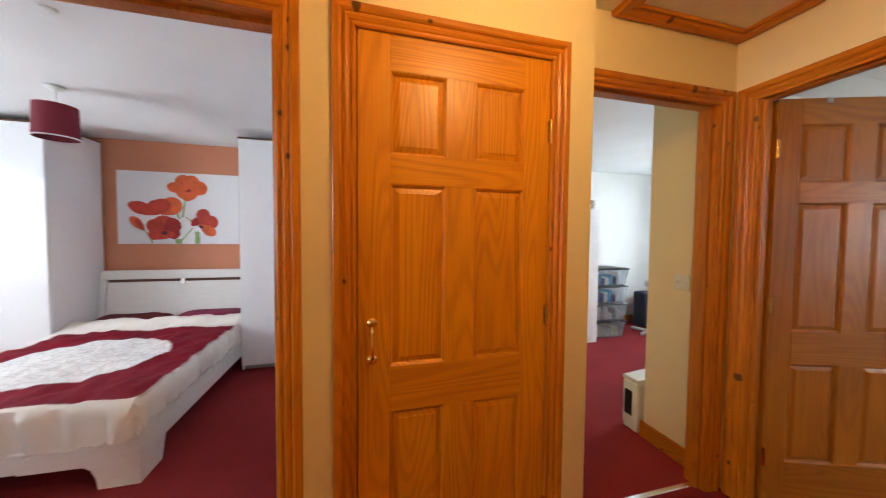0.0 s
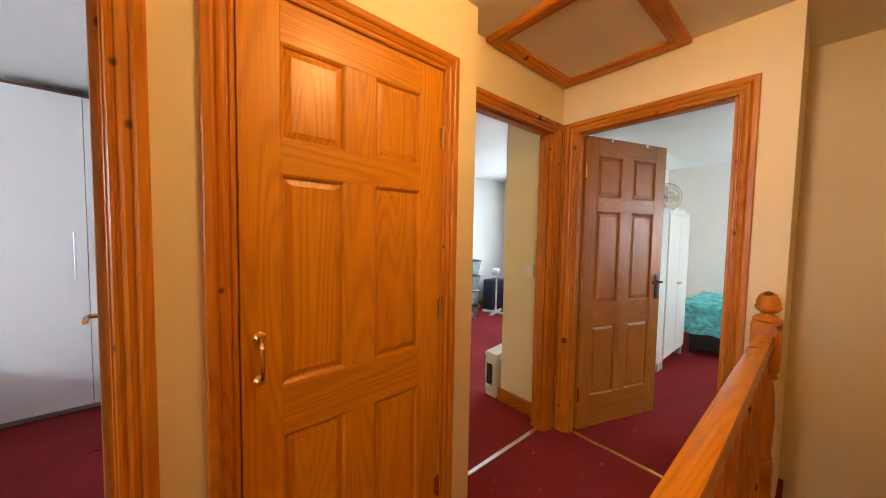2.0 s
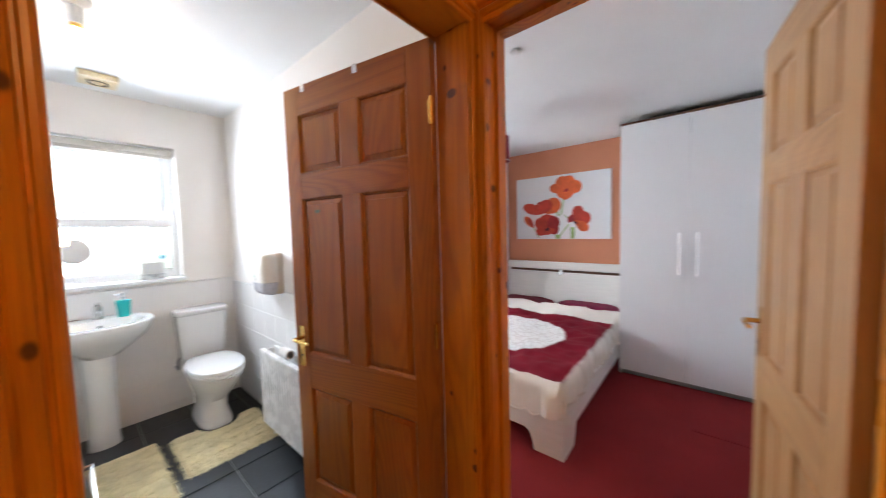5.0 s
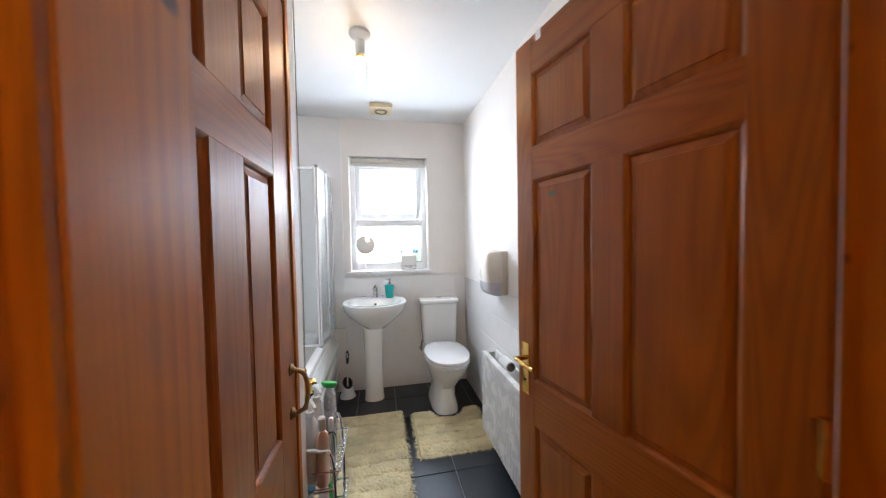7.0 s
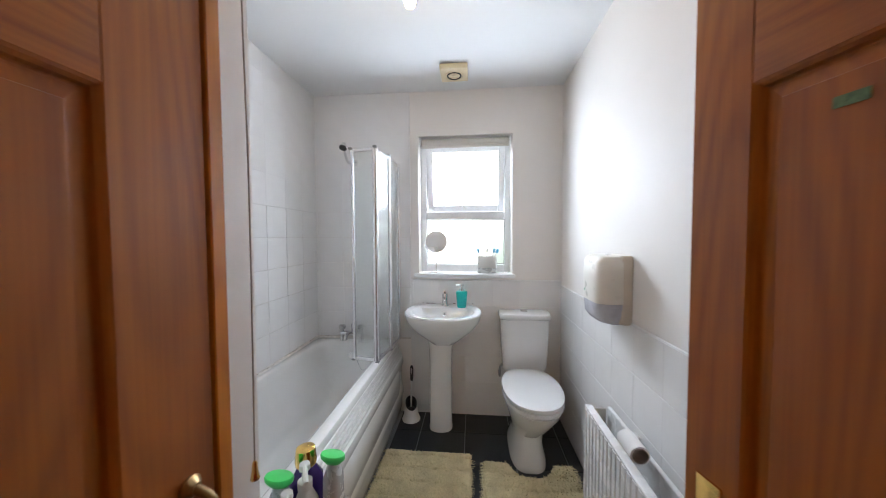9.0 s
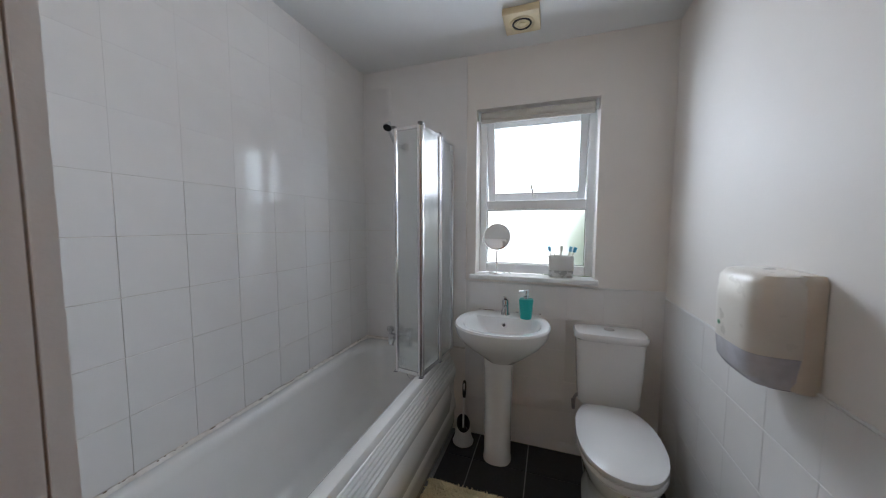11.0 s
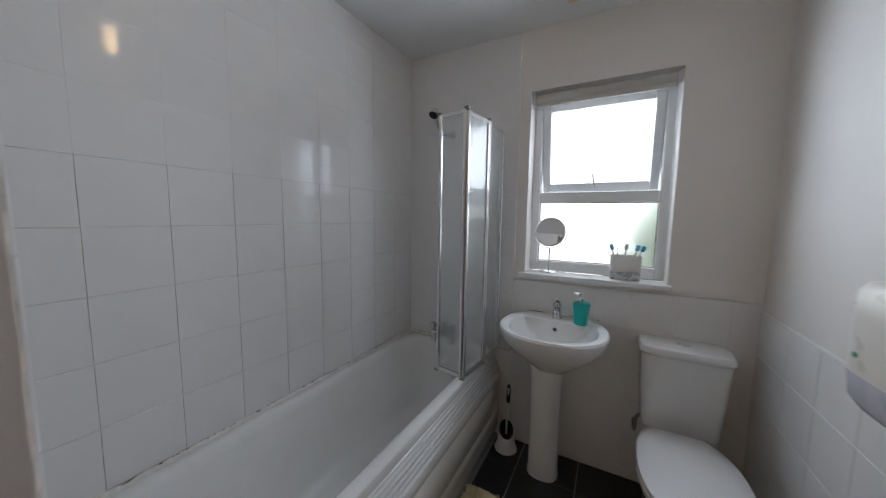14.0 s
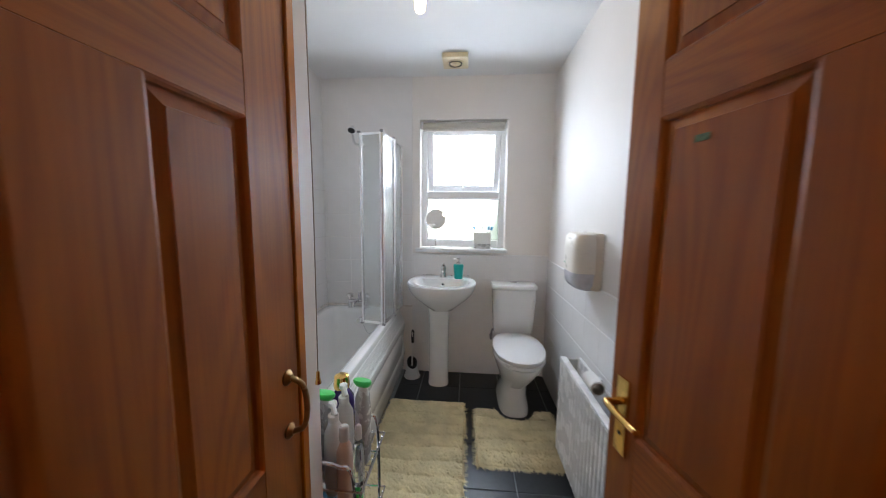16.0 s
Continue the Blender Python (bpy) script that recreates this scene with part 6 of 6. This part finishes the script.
for spec in ((-2.185, 0.188, 0.474, 0.029, 0.270, CLOUDED, GREEN, "flat", "clear bottle with a bright green cap"),
             (-2.105, 0.095, 0.474, 0.030, 0.268, CLOUDED, GREEN, "flat", "clear tub with a bright green lid"),
             (-2.180, 0.118, 0.474, 0.046, 0.262, PURPLE, BRASS, "cap", "dark purple bottle with a brown cap"),
             (-2.118, 0.150, 0.474, 0.033, 0.250, PLASTIC, PLASTIC, "pump", "tall white pump bottle in the rack"),
             (-2.062, 0.140, 0.474, 0.032, 0.225, PLASTIC, PLASTIC, "pump", "white pump bottle of lotion"),
             (-2.050, 0.065, 0.474, 0.032, 0.255, PURPLE, BRASS, "cap", "purple bottle with a brown cap"),
             (-2.030, 0.185, 0.474, 0.026, 0.19, BEIGE, PLASTIC, "cap", "pale pink bottle with a white cap"),
             (-2.090, 0.205, 0.474, 0.020, 0.15, CLEAR, PLASTIC, "cap", "small clear bottle with white cap"),
             (-2.19, 0.16, 0.264, 0.030, 0.15, CLEAR, PLASTIC, "cap", "small clear bottle with a white cap"),
             (-2.12, 0.18, 0.264, 0.03, 0.15, GREEN, GREEN, "cap", "green bottle on the middle tier"),
             (-2.05, 0.18, 0.264, 0.032, 0.14, BEIGE, PLASTIC, "cap", "pale pink bottle on the middle tier"),
             (-2.09, 0.11, 0.264, 0.034, 0.14, PLASTIC, BLUE, "flat", "white bottle with a blue cap"),
             (-2.17, 0.14, 0.054, 0.036, 0.15, BLUE, PLASTIC, "cap", "blue bottle on the lowest tier"),
             (-2.06, 0.14, 0.054, 0.036, 0.14, GREEN, PLASTIC, "flat", "green tub on the lowest tier"),
             (-2.012, 0.085, 0.474, 0.024, 0.20, BLUE, BLUE, "flat", "pale blue bottle in the rack")):
    bottle(*spec)

mirror = thing("shaving_mirror", pose(-3.785, 0.268, 1.045, 0, 0, 0), "round chrome shaving mirror on a stem", "mirror")
part("base", lathe([(0.05, 0), (0.05, 0.006), (0.042, 0.012), (0.008, 0.016), (0.005, 0.02), (0.005, 0.143)], 28), CHROME, mirror, "round chrome base", True)
head_m = pose(0, 0, 0.232, 0, 73, 2)
part("glass", moved(lathe([(0.001, 0.004), (0.078, 0.004), (0.078, 0.0055), (0.001, 0.0055)], 40), head_m), MIRROR, mirror, "round mirror glass", True)
part("rim", moved(loft([[(r * math.cos(2 * math.pi * i / 40), r * math.sin(2 * math.pi * i / 40), z) for i in range(40)] for r, z in ((0.078, -0.006), (0.084, -0.004), (0.084, 0.005), (0.078, 0.007), (0.078, -0.006))], caps=False), head_m), CHROME, mirror, smooth=True)
part("yoke", moved(tube([(0, 0.091 * math.cos(a), 0.232 + 0.091 * math.sin(a)) for a in [math.pi + math.pi * k / 20 for k in range(21)]], 0.0035, 8), pose(0, 0, 0, 0, 0, 6)), CHROME, mirror, smooth=True)

holder = thing("toothbrush_holder", pose(-3.782, 0.648, 1.045), "white and clear toothbrush holder on the sill", "toothbrush holder")
part("base", loft([oval(0, 0, 0.034, 0.068, z, 28, 6) for z in (0.001, 0.004, 0.035, 0.038)]), CLOUDED, holder, "clear plastic foot", True)
part("cup", loft([oval(0, 0, a, b, z, 28, 6) for a, b, z in ((0.032, 0.066, 0.039), (0.036, 0.07, 0.044), (0.036, 0.07, 0.125), (0.033, 0.067, 0.125), (0.033, 0.067, 0.06))]), PLASTIC, holder, "white cup", True)
for k, (dy, tilt, col) in enumerate(((-0.05, 14, PALE_BLUE), (-0.01, -4, PLASTIC), (0.03, -14, PALE_BLUE), (0.045, -20, BLUE))):
    tb = thing("toothbrush", pose(-3.782, 0.648 + dy * 0.8, 1.105, tilt, 0, 0), "blue and white toothbrush in the holder", "toothbrush", "toothbrushes on the sill")
    part("handle", loft([oval(0, 0, a, b, z, 10) for a, b, z in ((0.004, 0.005, 0), (0.0045, 0.006, 0.06), (0.0025, 0.003, 0.09), (0.004, 0.006, 0.098), (0.004, 0.006, 0.118))]), PLASTIC, tb, smooth=True)
    part("bristles", block(0.002, 0.016, -0.009, 0.009, 0.094, 0.124, 0.003), col, tb, "blue bristles" if col is PALE_BLUE else "pale bristles")
for k, (dy, tilt) in enumerate(((-0.075, 26), (-0.055, 6))):
    tagged(part("metal_pick", moved(tube([(0, 0, 0), (0, 0, 0.15)], 0.0016, 6), pose(-3.79, 0.648 + dy * 0.55, 1.10, tilt)), DARK_METAL), "thin dark metal pick in the holder", "pick", "picks in the holder")

blind = thing("roller_blind", pose(0, 0, 0), "rolled-up grey-beige roller blind at the window head", "blind")
part("roll", moved(lathe([(0.03, 0.17), (0.03, 0.80)], 24), pose(-3.775, 0, 2.005, -90, 0, 0)), CREAM_BLIND, blind, "rolled fabric", True)
part("bottom_bar", block(-3.752, -3.742, 0.172, 0.798, 1.962, 1.985, 0.003), CREAM_BLIND, blind)
part("bracket", block(-3.80, -3.745, 0.150, 0.168, 1.975, 2.04, 0.003), ALU, blind)
part("bracket", block(-3.80, -3.745, 0.802, 0.820, 1.975, 2.04, 0.003), ALU, blind)
part("chain", tube(arc([(-3.745, 0.812, 2.0), (-3.742, 0.814, 1.5), (-3.744, 0.812, 1.12), (-3.755, 0.812, 1.5), (-3.755, 0.812, 2.0)]), 0.0022, 6), PLASTIC, blind)

fan = thing("extractor_fan", pose(-3.455, 0.427, BC), "yellowed square ceiling extractor fan", "extractor fan")
part("housing", block(-0.085, 0.085, -0.085, 0.085, -0.035, -0.001, 0.006, seg=2), VENT, fan, smooth=True)
for r in (0.055, 0.042, 0.028):
    part("grille_ring", tube([(r * math.cos(2 * math.pi * i / 32), r * math.sin(2 * math.pi * i / 32), -0.038) for i in range(32)], 0.0045, 6, True), VENT if r != 0.042 else DARK_METAL, fan, smooth=True)
part("hub", lathe([(0.016, -0.035), (0.015, -0.042), (0.001, -0.043)], 16), VENT, fan, smooth=True)
blamp = thing("ceiling_lamp", pose(-2.565, 0.322, BC), "bare lit bulb in a white ceiling lamp holder", "lamp")
part("ceiling_rose", lathe([(0.001, -0.001), (0.052, -0.001), (0.052, -0.016), (0.036, -0.034), (0.026, -0.04)], 28), PLASTIC, blamp, smooth=True)
part("lamp_holder", lathe([(0.024, -0.038), (0.024, -0.085), (0.022, -0.108), (0.018, -0.110)], 20), PLASTIC, blamp, smooth=True)
part("collar", lathe([(0.019, -0.109), (0.020, -0.112), (0.020, -0.126), (0.017, -0.128)], 20), BRASS, blamp, "brass collar", True)
part("bulb", lathe([(0.016, -0.127), (0.020, -0.136), (0.021, -0.15), (0.021, -0.217), (0.017, -0.232), (0.006, -0.240), (0.001, -0.241)], 20), TUBE_BULB, blamp, "lit tubular bulb", True)
cord = thing("pull_cord", pose(-1.945, 0.156, BC), "thin white light pull cord with a brass bell", "pull cord")
part("cord", tube(arc([(0, 0, 0), (0.002, 0.001, -0.6), (-0.002, 0.002, -1.0), (0, 0, -1.46)]), 0.0014, 6), CARD, cord)
part("bell", lathe([(0.002, -1.45), (0.004, -1.453), (0.005, -1.468), (0.008, -1.482), (0.007, -1.484), (0.001, -1.484)], 14), BRASS, cord, "small brass bell", True)
part("ceiling_switch", lathe([(0.038, 0), (0.038, -0.02), (0.03, -0.03), (0.001, -0.032)], 20), PLASTIC, cord, smooth=True)

# ---- tiles, last ----
def tile_mesh(name, w, h, t, bevel, material):
    bm = block(0, w, 0, t, 0, h)
    mesh = bpy.data.meshes.new(name)
    top = [e for e in bm.edges if all(v.co.y > t / 2 for v in e.verts)]
    bmesh.ops.bevel(bm, geom=top, offset=bevel, segments=1, affect="EDGES")
    bmesh.ops.recalc_face_normals(bm, faces=bm.faces)
    bm.to_mesh(mesh)
    bm.free()
    mesh.materials.append(material)
    return mesh


def tiled(parent, m, a0, a1, z0, z1, pw, ph, ja, jz, gap, material, thick, tilt=0.12, name="tile", holes=()):
    """Tiles over a face: x along it, y out of it, joints at ja and jz; alike tiles share their mesh."""
    shared = {}
    rr = random.Random(int(abs(a0) * 1000) + int(z1 * 100))
    i = math.floor((a0 - ja) / pw)
    while ja + i * pw < a1 - 0.004:
        j = math.floor((z0 - jz) / ph)
        while jz + j * ph < z1 - 0.004:
            x0, x1 = max(ja + i * pw, a0), min(ja + (i + 1) * pw, a1)
            b0, b1 = max(jz + j * ph, z0), min(jz + (j + 1) * ph, z1)
            j += 1
            if x1 - x0 < 0.012 or b1 - b0 < 0.012:
                continue
            if any(x0 < h1 and x1 > h0 and b0 < g1 and b1 > g0 for h0, h1, g0, g1 in holes):
                continue
            w, h = round(x1 - x0 - gap, 4), round(b1 - b0 - gap, 4)
            if (w, h) not in shared:
                shared[w, h] = tile_mesh(name, w, h, thick, min(0.0012, gap * 0.7), material)
            ob = new(name, shared[w, h])
            ob.parent = parent
            ob.matrix_basis = m @ pose(x0 + gap / 2, 0, b0 + gap / 2, rr.uniform(-tilt, tilt), 0, rr.uniform(-tilt, tilt))
        i += 1


structure("grout_upper", merged(block(-3.7214, -1.9786, -0.6495, -0.6415, 1.502, BC - 0.002), block(-3.7295, -3.7215, -0.641, 0.085, 1.502, BC - 0.002), block(-1.9785, -1.9705, -0.641, 0.12, 1.502, BC - 0.002)), CLEAN_GROUT, "clean white grout of the upper wall tiles", "grout")
wall_tiles = structure("wall_tiling_bath", block(-3.729, -1.971, -0.6495, -0.6435, 0.553, 1.502), GROUT, "glossy white square wall tiles with worn grout above the bath", "tiles")
tiled(wall_tiles, pose(0, -0.6475, 0), -3.728, -1.972, 0.553, 1.499, 0.192, 0.187, -2.381, 0.938, 0.0014, TILE, 0.0065)
tiled(wall_tiles, pose(0, -0.6475, 0), -3.728, -1.972, 1.499, BC - 0.004, 0.192, 0.187, -2.381, 0.938, 0.0004, TILE, 0.0065, 0.02)
end_tiles = structure("wall_tiling_window", block(-3.7295, -3.7235, -0.643, 0.085, 0.553, 1.502), GROUT, "glossy white square wall tiles at the end of the bath", "tiles")
tiled(end_tiles, pose(-3.7275, 0, 0, 0, 0, -90), -0.085, 0.641, 0.553, 1.499, 0.192, 0.187, 0.62, 0.938, 0.0014, TILE, 0.0065)
tiled(end_tiles, pose(-3.7275, 0, 0, 0, 0, -90), -0.085, 0.641, 1.499, BC - 0.004, 0.192, 0.187, 0.62, 0.938, 0.0004, TILE, 0.0065, 0.02)
dado_tiles = structure("wall_tiling_dado", block(-3.7295, -3.7235, 0.085, 1.168, 0.0, 0.995), CLEAN_GROUT, "white wall tiles up to the window sill", "tiles")
tiled(dado_tiles, pose(-3.7275, 0, 0, 0, 0, -90), -1.166, -0.087, 0.002, 0.995, 0.192, 0.187, -0.49, 0.995, 0.0008, TILE, 0.0062)
side_tiles = structure("wall_tiling_side", block(-3.723, -1.24, 1.1635, 1.1695, 0.0, 0.965), CLEAN_GROUT, "white wall tiles to waist height with a trim strip", "tiles")
tiled(side_tiles, pose(0, 1.1675, 0, 0, 0, 180), 1.24, 3.721, 0.002, 0.965, 0.192, 0.187, 2.89, 0.965, 0.001, TILE, 0.0062)
tagged(part("tile_trim", merged(block(-3.72, -1.24, 1.1622, 1.1694, 0.9655, 0.971, 0.002), block(-3.7294, -3.7222, 0.085, 1.1618, 0.9955, 1.001, 0.002)), PLASTIC), "white plastic tile trim", "trim", kind="structure")
foot_tiles = structure("wall_tiling_foot", block(-1.9765, -1.9705, -0.643, 0.12, 0.553, 1.502), GROUT, "glossy white wall tiles at the foot of the bath", "tiles")
tiled(foot_tiles, pose(-1.9725, 0, 0, 0, 0, 90), -0.641, 0.119, 0.553, BC - 0.004, 0.192, 0.187, -0.641, 0.938, 0.0018, TILE, 0.0065)
tiled(bath_floor, pose(0, 0, -0.0045, 90, 0, 0) @ Matrix.Rotation(math.pi, 4, "X") @ Matrix.Scale(-1, 4, (0, 1, 0)), -3.73, -1.23, 0.02, 1.168, 0.30, 0.30, -2.60, 0.79, 0.005, SLATE, 0.005, 0.02, "floor_tile")
